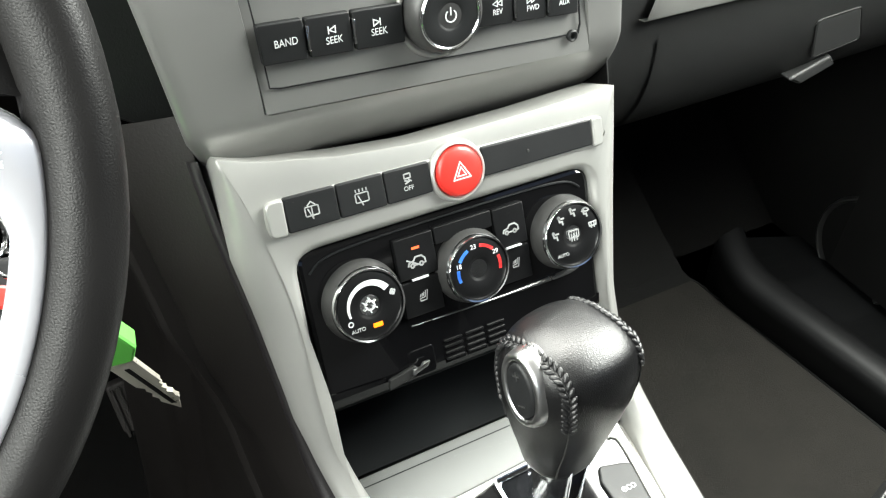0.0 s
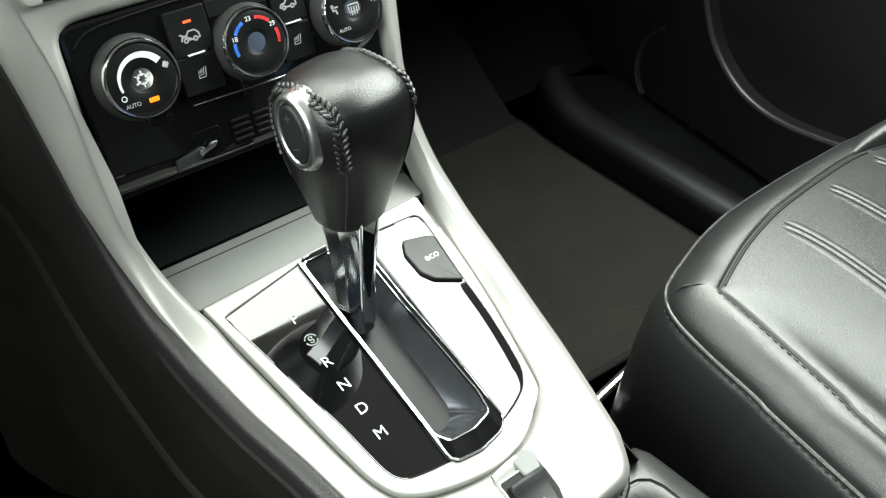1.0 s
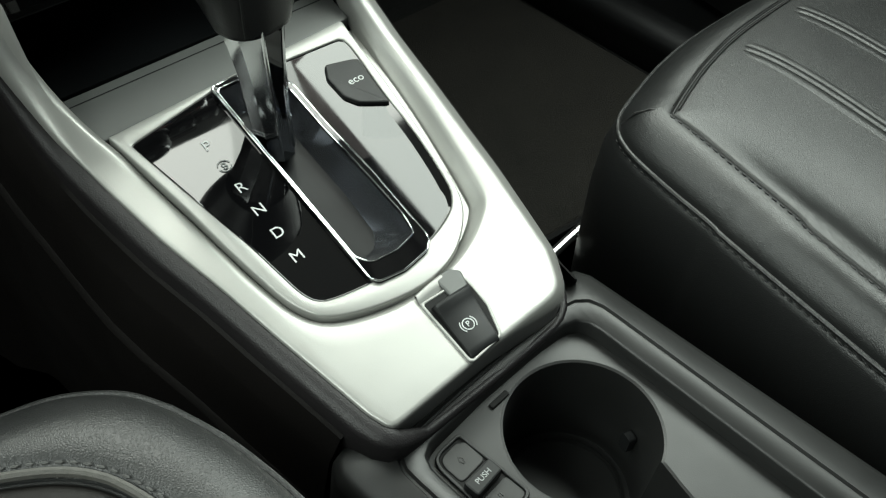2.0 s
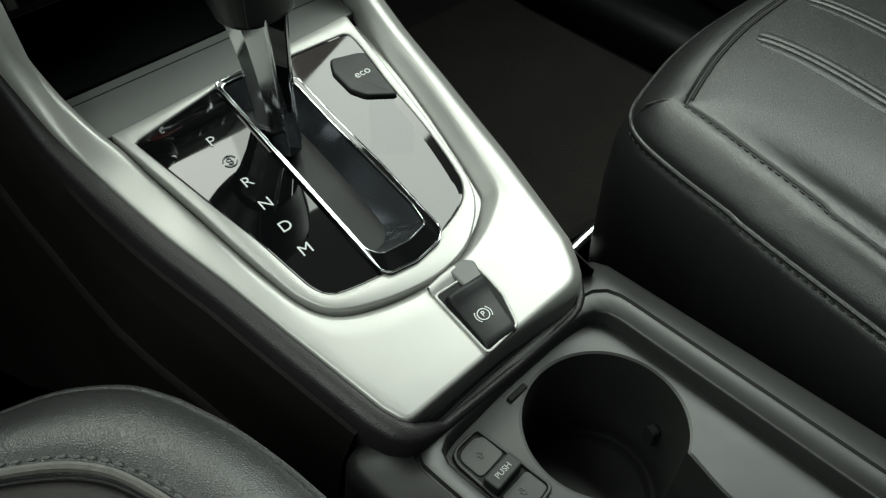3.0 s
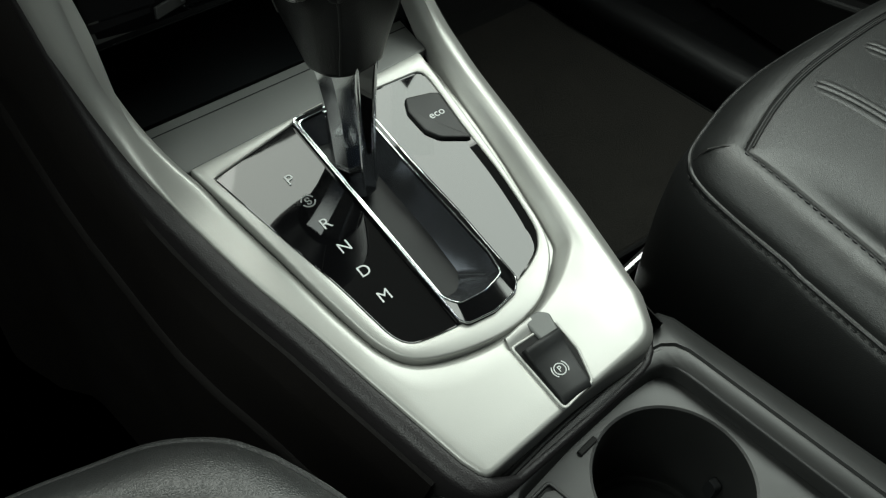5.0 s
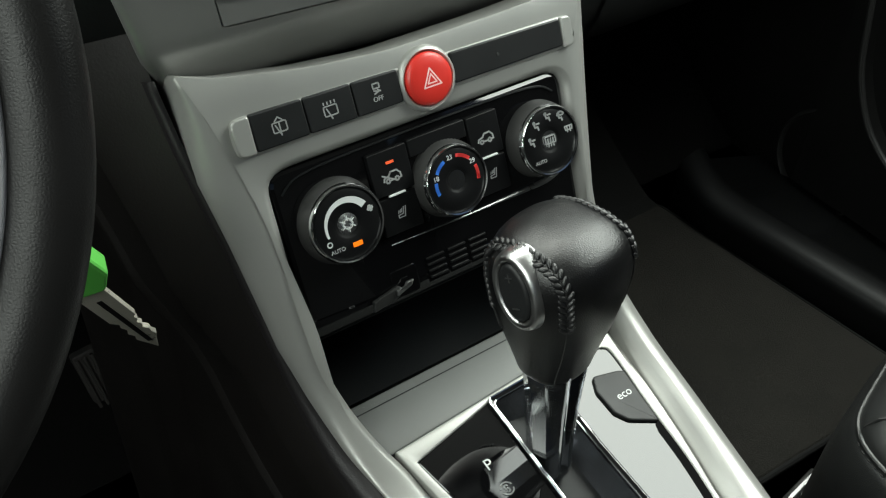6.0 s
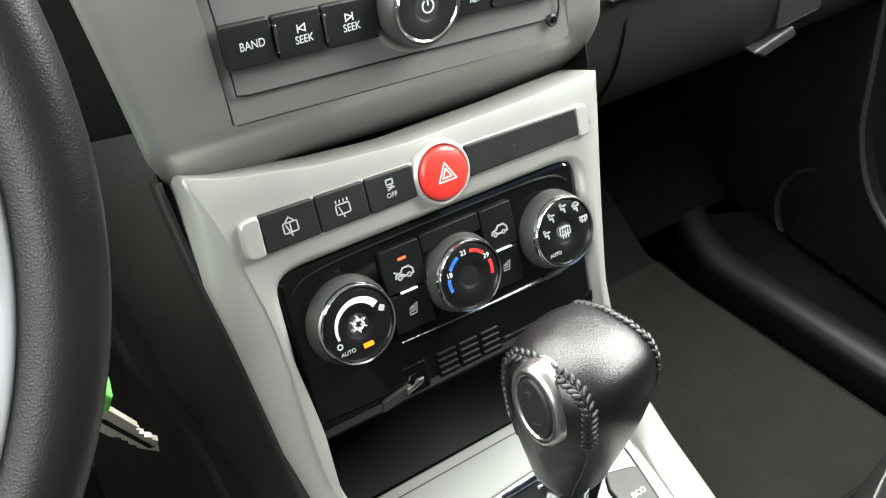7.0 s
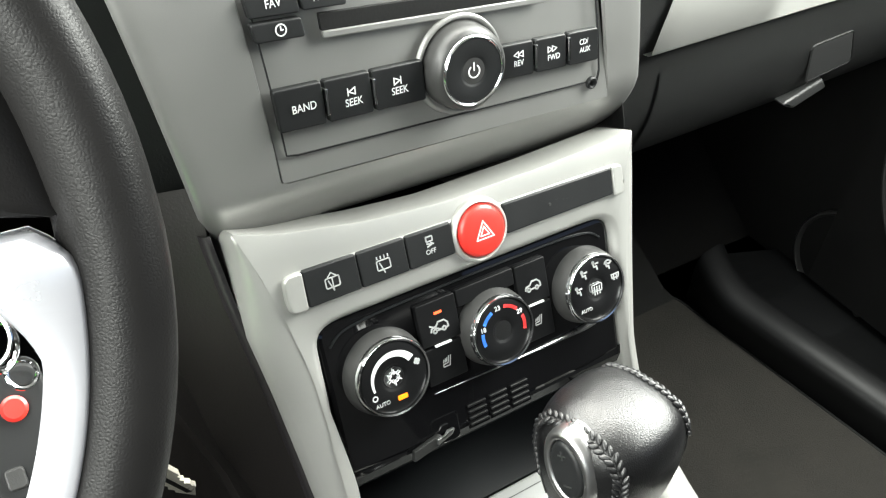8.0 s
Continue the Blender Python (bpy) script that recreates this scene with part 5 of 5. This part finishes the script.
def seat(name, seam, edge, z_seam, z_edge, crest, puff, label, front=0, middle=None, sink=None, side=None):
    """A seat cushion: centre panel inside the seam, bolster from the seam to the piped edge, side skirt below.
    The first stations (front) carry a flat front panel; sink gives how far the centre
    falls at a place, side how much the bolster rises beside a place on the seam."""
    cx, cy = sum(p.x for p in seam) / len(seam), sum(p.y for p in seam) / len(seam)
    ob = thing(name, (round(cx, 3), -0.4, 0.0), label, "car seat")
    flat = [max(0.0, min(1.0, (k - 1) / 7, (front - 2 - k) / 7)) if k < front else 0.0 for k in range(len(seam))]

    high = [side(p) if side else 0.0 for p in seam]

    def height(x, y):
        d, k = min((math.hypot(p.x - x, p.y - y), i) for i, p in enumerate(seam))
        dip = sink(x, y) if sink else 0.0
        return z_seam - dip + puff * (1 - math.exp(-d / 0.016)) + 0.0010 * noise.noise((x * 12, y * 12, 3.0)) * min(1.0, d / 0.03)

    bm = bmesh.new()
    rows = []
    for d, dz in ((0.004, -0.26), (0.008, -0.12), (0.009, -0.06), (0.007, -0.024), (0.0035, -0.010), (0.0012, -0.0058), (-0.0004, -0.0044)):
        rows.append([(p.x, p.y, max(0.05, z_edge + dz + 0.002 * noise.noise((p.x * 9, p.y * 9, dz * 30)))) for p in inset(edge, -d)])
    for f, h in ((0.995, -0.0016), (0.97, 0.0020)):
        rows.append([(a.x + (b.x - a.x) * f, a.y + (b.y - a.y) * f, z_edge + h) for a, b in zip(seam, edge)])
    for f in (0.92, 0.84, 0.72, 0.58, 0.44, 0.30, 0.18, 0.09):
        g = 4 * f * (1 - f)
        rows.append([(a.x + (b.x - a.x) * f, a.y + (b.y - a.y) * f,
                      z_seam + (z_edge + 0.0015 - z_seam) * f ** 2.2 + (crest * (1 - 0.45 * w) + hi) * g ** 0.8 + 0.0007 * noise.noise((a.x * 26, a.y * 26, f * 2)))
                     for a, b, w, hi in zip(seam, edge, flat, high)])
    rows.append([(a.x + (b.x - a.x) * 0.03, a.y + (b.y - a.y) * 0.03, z_seam + 0.0006) for a, b in zip(seam, edge)])
    rows.append([(p.x, p.y, z_seam - 0.0012) for p in seam])
    loft(bm, rows, True, True, False)
    part("cushion", bm, LEATHER, ob, "black grained leather cushion", None, 70)
    rows = rows[-1:]
    bm = bmesh.new()
    for k in (0.99, 0.975, 0.95, 0.92, 0.88, 0.82, 0.72, 0.58, 0.42, 0.25, 0.08):
        ring_ = [(cx + (p.x - cx) * k, cy + (p.y - cy) * k) for p in seam]
        rows.append([(x, y, height(x, y)) for x, y in ring_])
    loft(bm, rows, True, False, True)
    part("center_panel", bm, middle or LEATHER, ob, "", None, 70)
    part("piping", tube([(p.x, p.y, z_edge - 0.0010) for p in inset(edge, -0.0004)], 0.0017, 8, True), LEATHER, ob, "thin leather piping")
    part("panel_seam", tube([(p.x, p.y, z_seam - 0.0006) for p in seam], 0.0008, 6, True), THREAD, ob, "dark sewn seam")
    return ob, height


def stitch_line(parent, line, gap, mat, size=0.0008):
    line = [Vector(p) for p in line]
    pts = resample(line, max(4, int(sum((b - a).length for a, b in zip(line, line[1:])) / gap)), False)
    first = None
    for a, b in zip(pts, pts[1:]):
        q = (b - a).to_track_quat("X", "Z").to_matrix().to_4x4()
        if first is None:
            bm = bmesh.new()
            bmesh.ops.create_icosphere(bm, subdivisions=1, radius=1.0)
            bm.transform(Matrix.Diagonal((gap * 0.36, size, size * 0.8, 1)))
            ob = part("stitch", bm, mat, parent, "", Matrix.Translation(base_of(parent)))
            first = ob.data
        else:
            ob = new("stitch", first)
            ob.parent = parent
        ob.matrix_local = Matrix.Translation(a.lerp(b, 0.5) - base_of(parent)) @ q


def welt(parent, line, height, label):
    """A double sewn seam: two grooves with a raised band of leather between them."""
    bm = bmesh.new()
    rows = []
    for i, p in enumerate(line):
        t = (line[min(i + 1, len(line) - 1)] - line[max(i - 1, 0)]).normalized()
        sd = Vector((t.y, -t.x))
        f = min(1.0, i / 2, (len(line) - 1 - i) / 3)
        rows.append([(p.x + sd.x * d, p.y + sd.y * d, height(p.x, p.y) + 0.6 * z * f - 0.0008 * (1 - f)) for d, z in
                     ((-0.0120, -0.0008), (-0.0070, 0.0004), (-0.0042, 0.0006), (-0.0028, -0.0006), (-0.0018, 0.0007), (0.0, 0.0011), (0.0018, 0.0007), (0.0028, -0.0006), (0.0042, 0.0006), (0.0070, 0.0004), (0.0120, -0.0008))])
    loft(bm, rows, False)
    w = part("channel_seam", bm, LEATHER, parent, label, None, 70)
    for d in (-0.0028, 0.0028):
        path = []
        for i, p in enumerate(line):
            t = (line[min(i + 1, len(line) - 1)] - line[max(i - 1, 0)]).normalized()
            path.append((p.x + t.y * d, p.y - t.x * d, height(p.x, p.y) + 0.0002))
        part("thread", tube(path[1:-1], 0.00045, 5), THREAD, w)


P_FRONT = [(0.2385, -0.1930), (0.265, -0.1830), (0.295, -0.1735), (0.337, -0.1650), (0.395, -0.1605), (0.448, -0.1600), (0.490, -0.1680)]
p_seam = seat_loop([(P_FRONT, 90), ([(0.490, -0.168), (0.505, -0.21), (0.512, -0.30), (0.520, -0.640)], 40), ([(0.520, -0.640), (0.37, -0.65), (0.222, -0.640)], 20),
                    ([(0.222, -0.640), (0.2290, -0.343), (0.2335, -0.300), (0.2365, -0.252), (0.2390, -0.215), (0.2385, -0.1930)], 90)])
p_edge = seat_loop([([(0.2190, -0.1685), (0.231, -0.1605), (0.262, -0.1500), (0.292, -0.1420), (0.331, -0.1362), (0.385, -0.1340), (0.440, -0.1345), (0.500, -0.1370), (0.555, -0.1500)], 90),
                    ([(0.555, -0.150), (0.583, -0.19), (0.592, -0.30), (0.598, -0.640)], 40), ([(0.598, -0.640), (0.40, -0.69), (0.192, -0.640)], 20),
                    ([(0.192, -0.640), (0.2010, -0.306), (0.2040, -0.262), (0.2050, -0.225), (0.2075, -0.195), (0.2120, -0.1785), (0.2190, -0.1685)], 90)])


def p_sink(x, y):
    """The centre dips beside the inner bolster, deeper towards the back."""
    d = max(0.0, x - 0.2385)
    e = min(1.0, d / 0.022)
    q = max(0.0, min(1.0, (-0.190 - y) / 0.19))
    return 0.0100 * q * q * (3 - 2 * q) * e * e * (3 - 2 * e) * math.exp(-max(0.0, d - 0.022) / 0.045)


seat_p, p_height = seat("passenger_seat", p_seam, p_edge, 0.3318, 0.3125, 0.0030, 0.0030, "black grained leather passenger seat cushion with stitched bolsters", 90, None,
                       p_sink,
                       lambda p: 0.026 * max(0.0, min(1.0, (p.x - 0.44) / 0.055)))
side_seam = p_seam[-70:] + p_seam[:1]
stitch_line(seat_p, [(p.x - 0.0040, p.y, 0.3334) for p in side_seam], 0.0060, THREAD, 0.0009)
stitch_line(seat_p, [(p.x - 0.0022, p.y, 0.3085) for p in p_edge[-70:]], 0.0060, THREAD, 0.0008)
for off in (-0.0024, 0.0024):
    part("front_seam", tube([(p.x, p.y + off, 0.3330) for p in p_seam[2:80]], 0.0006, 6), THREAD, seat_p, "dark double seam")
part("corner_seam", tube([(0.2195, -0.1700, 0.3155), (0.2240, -0.1745, 0.3262), (0.2300, -0.1815, 0.3316), (0.2385, -0.1908, 0.3322)], 0.0009, 6), THREAD, seat_p, "dark sewn corner seam")
for x0, y0 in ((0.3255, -0.1725), (0.3915, -0.1665), (0.4530, -0.1660)):
    welt(seat_p, [Vector((x0 + 0.014 * (1 - math.exp(-t / 0.03)), y0 - t)) for t in np.linspace(0.0, 0.42, 70)], p_height, "double sewn channel seam")

d_seam = seat_loop([([(-0.640, -0.285), (-0.56, -0.228), (-0.45, -0.213), (-0.30, -0.212), (-0.225, -0.219), (-0.202, -0.2275), (-0.182, -0.2395), (-0.170, -0.252), (-0.1635, -0.2655), (-0.1575, -0.284)], 120),
                    ([(-0.1575, -0.284), (-0.150, -0.33), (-0.147, -0.45), (-0.147, -0.640)], 50), ([(-0.147, -0.640), (-0.40, -0.66), (-0.650, -0.640)], 20),
                    ([(-0.650, -0.640), (-0.652, -0.45), (-0.640, -0.285)], 20)])
d_edge = seat_loop([([(-0.690, -0.270), (-0.60, -0.196), (-0.45, -0.178), (-0.30, -0.180), (-0.225, -0.188), (-0.190, -0.1945), (-0.170, -0.1990), (-0.156, -0.2060), (-0.143, -0.2165), (-0.1330, -0.2320)], 120),
                    ([(-0.1330, -0.2320), (-0.124, -0.254), (-0.118, -0.276), (-0.114, -0.299), (-0.107, -0.36), (-0.103, -0.640)], 50), ([(-0.103, -0.640), (-0.40, -0.69), (-0.700, -0.640)], 20),
                    ([(-0.700, -0.640), (-0.702, -0.45), (-0.690, -0.270)], 20)])
seat_d, d_height = seat("driver_seat", d_seam, d_edge, 0.4135, 0.4045, 0.0060, 0.0035, "black grained leather driver seat cushion with stitched bolster", 0, INSERTLEATHER)
stitch_line(seat_d, [(*(a.lerp(b, 0.15)), 0.4185) for a, b in zip(d_seam[60:165], d_edge[60:165])], 0.0052, GREYTHREAD, 0.0008)
part("stitched_welt", tube([(*(a.lerp(b, 0.07)), 0.4166) for a, b in zip(d_seam[50:168], d_edge[50:168])], 0.0021, 8, False, None, 0.8), WORNTHREAD, seat_d, "raised sewn welt")
part("seat_rail", tube([(0.205, -0.1445, 0.157), (0.230, -0.1415, 0.160), (0.285, -0.1345, 0.163)], 0.0042, 10), SATINCHROME, seat_p, "bright metal seat rail edge")

# ---------------- steering wheel ----------------
wheel = thing("steering_wheel", (-0.37, -0.05, 0.63), "steering wheel with black leather rim and silver spokes", "steering wheel")
WM = pose(-0.373, -0.032, 0.690, 0, 0, -3.3) @ pose(0, 0, 0, 61.3)
WR = 0.1792
part("rim", tube([WM @ Vector((WR * math.cos(a), WR * math.sin(a), 0)) for a in np.linspace(0, 2 * math.pi, 128, endpoint=False)], 0.0128, 20, True, None, 1.15), WHEELLEATHER, wheel, "black grained leather rim", None, 80)
bm = bmesh.new()
rows = []
for a in np.linspace(radians(-75), radians(-0.5), 60):
    f = (a - radians(-75)) / radians(74.5)
    wd = 0.0115 + 0.032 * max(0.0, (f - 0.80) / 0.20) ** 1.6 + 0.012 * max(0.0, (0.18 - f) / 0.18)
    r1 = WR - 0.0095 - 0.010 * max(0.0, (f - 0.93) / 0.07) ** 2
    r0 = r1 - wd
    rows.append([(r * math.cos(a), r * math.sin(a), z) for r, z in ((r1, -0.006), (r1, 0.006), (r1 - 0.003, 0.0095), (r0 + 0.003, 0.0085), (r0, 0.004), (r0, -0.006))])
loft(bm, rows, True, True, True)
part("silver_spoke", bm, WHEELSILVER, wheel, "bright silver spoke trim", WM, 60)
bm = bmesh.new()
rows = []
for a in np.linspace(radians(0.5), radians(62), 40):
    f = (a - radians(0.5)) / radians(61.5)
    wd = 0.004 + 0.040 * min(1.0, f / 0.10) ** 0.6 * max(0.0, 1 - ((f - 0.1) / 0.9) ** 2 if f > 0.1 else 1.0)
    rows.append([(r * math.cos(a), r * math.sin(a), z) for r, z in ((WR - 0.006, -0.008), (WR - 0.0095, 0.0015), (WR - 0.012 - 0.18 * wd, 0.0045), (WR - 0.012 - 0.55 * wd, 0.0060), (WR - 0.012 - 0.9 * wd, 0.0015), (WR - 0.012 - wd, -0.006))])
loft(bm, rows, True, True, True)
part("thumb_rest", bm, WHEELLEATHER, wheel, "leather thumb rest inside the rim", WM, 60)
part("spoke", prism(rpoly([(0.05, -0.004), (0.135, 0.018), (0.135, 0.062), (0.05, 0.045)], 0.01), -0.012, 0.004, 0.004), WHEELSILVER, wheel, "silver spoke", WM)
part("hub", lathe([(0.070, -0.03), (0.070, 0.004), (0.060, 0.014), (0.030, 0.020), (0, 0.021)], 48), BLACK, wheel, "black airbag cover", WM, 60)
col = thing("steering_column", (-0.37, 0.05, 0.55), "black plastic steering column cover", "steering column")
part("shroud", block(-0.050, 0.050, -0.055, 0.050, -0.19, -0.045, 0.018, 3), DARK, col, "", WM)

# ---------------- keys ----------------
keys = thing("ignition_key", (-0.175, 0.0, 0.46), "metal car key with bright green head hanging from a ring", "key")
tip, head = Vector((-0.1650, 0.0150, 0.4570)), Vector((-0.1925, -0.0095, 0.5300))
kd = (tip - head).normalized()
kn_ = (Vector((-0.35, -0.75, 0.35)) - kd * Vector((-0.35, -0.75, 0.35)).dot(kd)).normalized()
KMX = axes(head, kd, kn_.cross(kd), kn_)
L = (tip - head).length
bl = [(-0.010, 0.0062), (0.034, 0.0062), (0.036, 0.0046), (0.040, 0.0050), (0.043, 0.0034), (0.047, 0.0046), (0.051, 0.0032), (0.055, 0.0050), (0.060, 0.0044), (0.064, 0.0052), (0.069, 0.0034), (L, 0.0), (0.069, -0.0034), (0.064, -0.0046), (0.059, -0.0036), (0.054, -0.0050), (0.049, -0.0034), (0.044, -0.0046), (0.040, -0.0036), (0.035, -0.0062), (-0.010, -0.0062)]
part("blade", prism([Vector(p) for p in bl], -0.0013, 0.0013, 0.0003), BRASS, keys, "", KMX)
part("blade_groove", block(0.008, 0.070, -0.0011, 0.0011, 0.0012, 0.0016), DARK, keys, "", KMX)
part("key_head", prism(rpoly([(-0.006, 0.0085), (-0.006, -0.0085), (-0.020, -0.0150), (-0.042, -0.0140), (-0.042, 0.0140), (-0.020, 0.0150)], 0.004), -0.0042, 0.0042, 0.0015), GREEN, keys, "bright green plastic head", KMX)
part("key_ring", tube([KMX @ Vector((-0.046 + 0.012 * math.cos(a), 0.012 * math.sin(a), 0.0)) for a in np.linspace(0, 2 * math.pi, 32, endpoint=False)], 0.0009, 8, True), CHROME, keys, "steel ring")

# remote control on the same ring, hanging behind the wheel
remote = thing("key_remote", (-0.232, 0.02, 0.50), "black key remote with a red button", "remote control")
RMM = look((-0.2290, 0.0000, 0.5770), (-0.2400, -0.25, 0.86)) @ pose(0, 0, 0, 0, 180, 0)
part("case", prism(rpoly(quad(-0.017, 0.013, -0.034, 0.016), 0.010), -0.009, -0.001, 0.003, None, 3), SMOOTHBLACK, remote, "", RMM)
part("alarm_button", lathe([(0.0048, -0.002), (0.0048, 0.0006), (0.0036, 0.0014), (0, 0.0016)], 28), REDPLASTIC, remote, "red button", RMM)
part("lower_button", prism(rpoly(quad(-0.010, -0.003, -0.028, -0.020), 0.002), -0.002, 0.0004, 0.0008), GREYKNURL, remote, "small grey button", RMM)
for c, r_, tilt in (((-0.2230, 0.000, 0.5930), 0.0052, 20), ((-0.2270, 0.004, 0.6050), 0.0085, 65), ((-0.2320, 0.002, 0.6130), 0.0100, -35)):
    RG = pose(*c, 40, tilt, 0)
    part("steel_ring", tube([RG @ Vector((r_ * math.cos(a), r_ * math.sin(a), 0)) for a in np.linspace(0, 2 * math.pi, 32, endpoint=False)], 0.0010, 8, True), CHROME, remote, "steel link ring")

# ---------------- pedal ----------------
pedal = thing("accelerator_pedal", (-0.155, 0.35, 0.0), "ribbed black rubber accelerator pedal", "pedal")
PM_ = slope((-0.143, 0.340, 0.040), 66) @ pose(0, 0, 0, 0, 0, 6)
part("pad", prism(rpoly(quad(-0.0185, 0.0185, -0.052, 0.060), 0.004), -0.012, 0.0, 0.002), RUBBER, pedal, "", PM_)
for i in range(5):
    part("rib", block(-0.0165 + 0.0072 * i, -0.0128 + 0.0072 * i, -0.049, 0.056, -0.001, 0.0030, 0.0006, 1), RUBBER, pedal, "", PM_)

# ---------------- passenger side ----------------
FZ = 0.075                                               # the passenger's floor


def sill_x(y):
    """Where the sill rises beside the mat; it swings outwards beside the seat and in front of the door."""
    return 0.504 - 0.16 * (y - 0.1) + 1.4 * max(0.0, -0.085 - y) ** 1.3 + 2.6 * max(0.0, y - 0.17) ** 1.7


mat_ = thing("floor_mat", (0.35, 0.10, FZ), "charcoal brown carpet floor mat in the passenger footwell", "floor mat")
mo = rpoly([(0.160, -0.088), (0.420, -0.098), (0.526, -0.100), (sill_x(0.10) - 0.004, 0.10), (0.484, 0.235), (0.165, 0.235)], [0.03, 0.03, 0.012, 0.0, 0.004, 0.004])
mr = resample(mo, 120)
bm = bmesh.new()
loft(bm, [up(mr, FZ + 0.001), up(mr, FZ + 0.011), up(inset(mr, 0.004), FZ + 0.0135)], True, True, True)
part("carpet", bm, MATPILE, mat_)
# near-black carpet, not mat pile: the shade under the dash as colour
bm = bmesh.new()
loft(bm, [[(x, y, FZ + z) for x in np.linspace(0.168, 0.480, 6)] for y, z in ((0.225, 0.004), (0.226, 0.0130), (0.25, 0.0150), (0.30, 0.040), (0.37, 0.080), (0.43, 0.118), (0.435, 0.112))], False)
part("toe_flap", bm, CARPET, mat_, "upturned front of the mat, dash shade in its colour")
part("bound_edge", tube(up(mr, FZ + 0.010), 0.0032, 8, True), DARK, mat_, "dark bound edge")

# glove box: latch plate and pull on the dashboard
glove = thing("glove_box", (0.42, 0.13, 0.42), "dark grained glove box lid with a pull handle", "glove box")
GM = axes(Vector((0.40, 0.1298, 0.500)), Vector((1, 0.02, 0)).normalized(), Vector((0.0, -0.10, 1)).normalized(), Vector((0.02, -1, -0.10)).normalized())
bm = bmesh.new()
loft(bm, [[(x, y - 0.0016 + 0.05 * max(0.0, (x - 0.25)) ** 2, z) for y, z in prof_d[9:25]] for x in np.linspace(0.222, 0.640, 12)], False)
bmesh.ops.solidify(bm, geom=bm.faces[:], thickness=0.003)
part("lid", bm, DASH, glove, "", None, 50)
lp = start_top_left(rpoly([(0.001, -0.036), (0.059, -0.030), (0.037, 0.007), (-0.015, 0.005)], 0.006))
part("latch_plate", prism(inset(lp, 0.001), -0.004, 0.0050, 0.0015), DASH, glove, "", GM)
part("latch_joint", ring(lp, inset(resample(lp, 64), 0.0014), 0.0035, 0.0050, 0.0003, 64), BLACK, glove, "", GM)
HM = axes(Vector((0.410, 0.1345, 0.450)), Vector((1, 0, 0)), Vector((0, 0, 1)), Vector((0, -1, 0)))
part("pull_handle", prism(rpoly([(-0.026, -0.003), (0.019, 0.010), (0.028, 0.000), (-0.009, -0.011)], 0.0022), -0.010, 0.0050, 0.0022), DASH, glove, "small pull handle", HM)

# silver blade trim along the dash
bm = bmesh.new()
rows = []
for k in range(24):
    t = k / 23
    x = 0.203 + 0.50 * t
    z0, y0 = 0.5430 - 0.010 * t, 0.1200 + 0.010 * t
    lean = 0.045 * (1 - t)
    hgt = 0.075
    rows.append([(x, y0 + 0.012, z0 - 0.002), (x, y0 + 0.004, z0 - 0.0005), (x + 0.001, y0 + 0.003, z0 + 0.001), (x + lean * 0.5, y0 + 0.014, z0 + hgt * 0.5), (x + lean, y0 + 0.031, z0 + hgt), (x + lean, y0 + 0.050, z0 + hgt + 0.012)])
loft(bm, rows, False)
tr_ = thing("dash_trim", (0.45, 0.13, 0.55), "silver painted blade trim along the dashboard", "dash trim")
part("blade", bm, SILVER, tr_, "", None, 50)

# passenger door: card, speaker ring, pocket lip; sill
door = thing("passenger_door", (0.69, 0.0, 0.0), "black plastic passenger door card with speaker and pocket", "car door")
part("card", block(0.662, 0.720, -1.2, 0.52, 0.06, 0.80, 0.012), DOOR, door, "")
DM = axes(Vector((0.660, 0.0, 0.0)), Vector((0, 1, 0)), Vector((0, 0, 1)), Vector((-1, 0, 0)))
part("speaker_ring", lathe([(0.066, 0.0), (0.065, 0.007), (0.0625, 0.009), (0.060, 0.006), (0.059, 0.0)], 64), SPEAKERTRIM, door, "round speaker ring", at(DM, 0.150, 0.134, 0.0), 60)
part("speaker_grille", lathe([(0.060, 0.0), (0.059, 0.003), (0.03, 0.006), (0, 0.007)], 48), DARK, door, "black speaker grille", at(DM, 0.150, 0.134, 0.0), 60)
lip = smooth_path([(0.175, 0.42), (0.156, 0.330), (0.143, 0.274), (0.121, 0.231), (0.095, 0.203), (0.060, 0.183), (0.025, 0.176), (-0.010, 0.178), (-0.050, 0.187), (-0.14, 0.21), (-0.30, 0.225)], 60)
part("pocket_lip", tube([(0.642, p.x, p.y) for p in lip], 0.0036, 8), SPEAKERTRIM, door, "light edge of the door pocket")
bm = bmesh.new()
loft(bm, [[(0.662, p.x, p.y) for p in lip], [(0.642, p.x, p.y) for p in lip], [(0.644, p.x - 0.0, 0.10) for p in lip]], False)
part("pocket", bm, DOOR, door, "")
sill = thing("door_sill", (0.56, 0.0, FZ), "black plastic door sill trim beside the carpet", "door sill")
bm = bmesh.new()
rows = []
for y in np.linspace(-1.0, 0.235, 80):
    x, rise = sill_x(max(y, -0.19)), 0.5 * max(0.0, y - 0.15) ** 1.5
    rows.append([(x + dx, y, FZ + z + (rise if z > 0.02 else 0.0)) for dx, z in ((0.0, -0.02), (-0.002, 0.020), (-0.004, 0.042), (-0.002, 0.051), (0.003, 0.056), (0.010, 0.0585), (0.024, 0.062), (0.036, 0.058), (0.046, 0.038))] + [(0.668, y, FZ + 0.010), (0.668, y, FZ - 0.02)])
loft(bm, rows, False)
part("cover", bm, SILLBLACK, sill, "", None, 50)
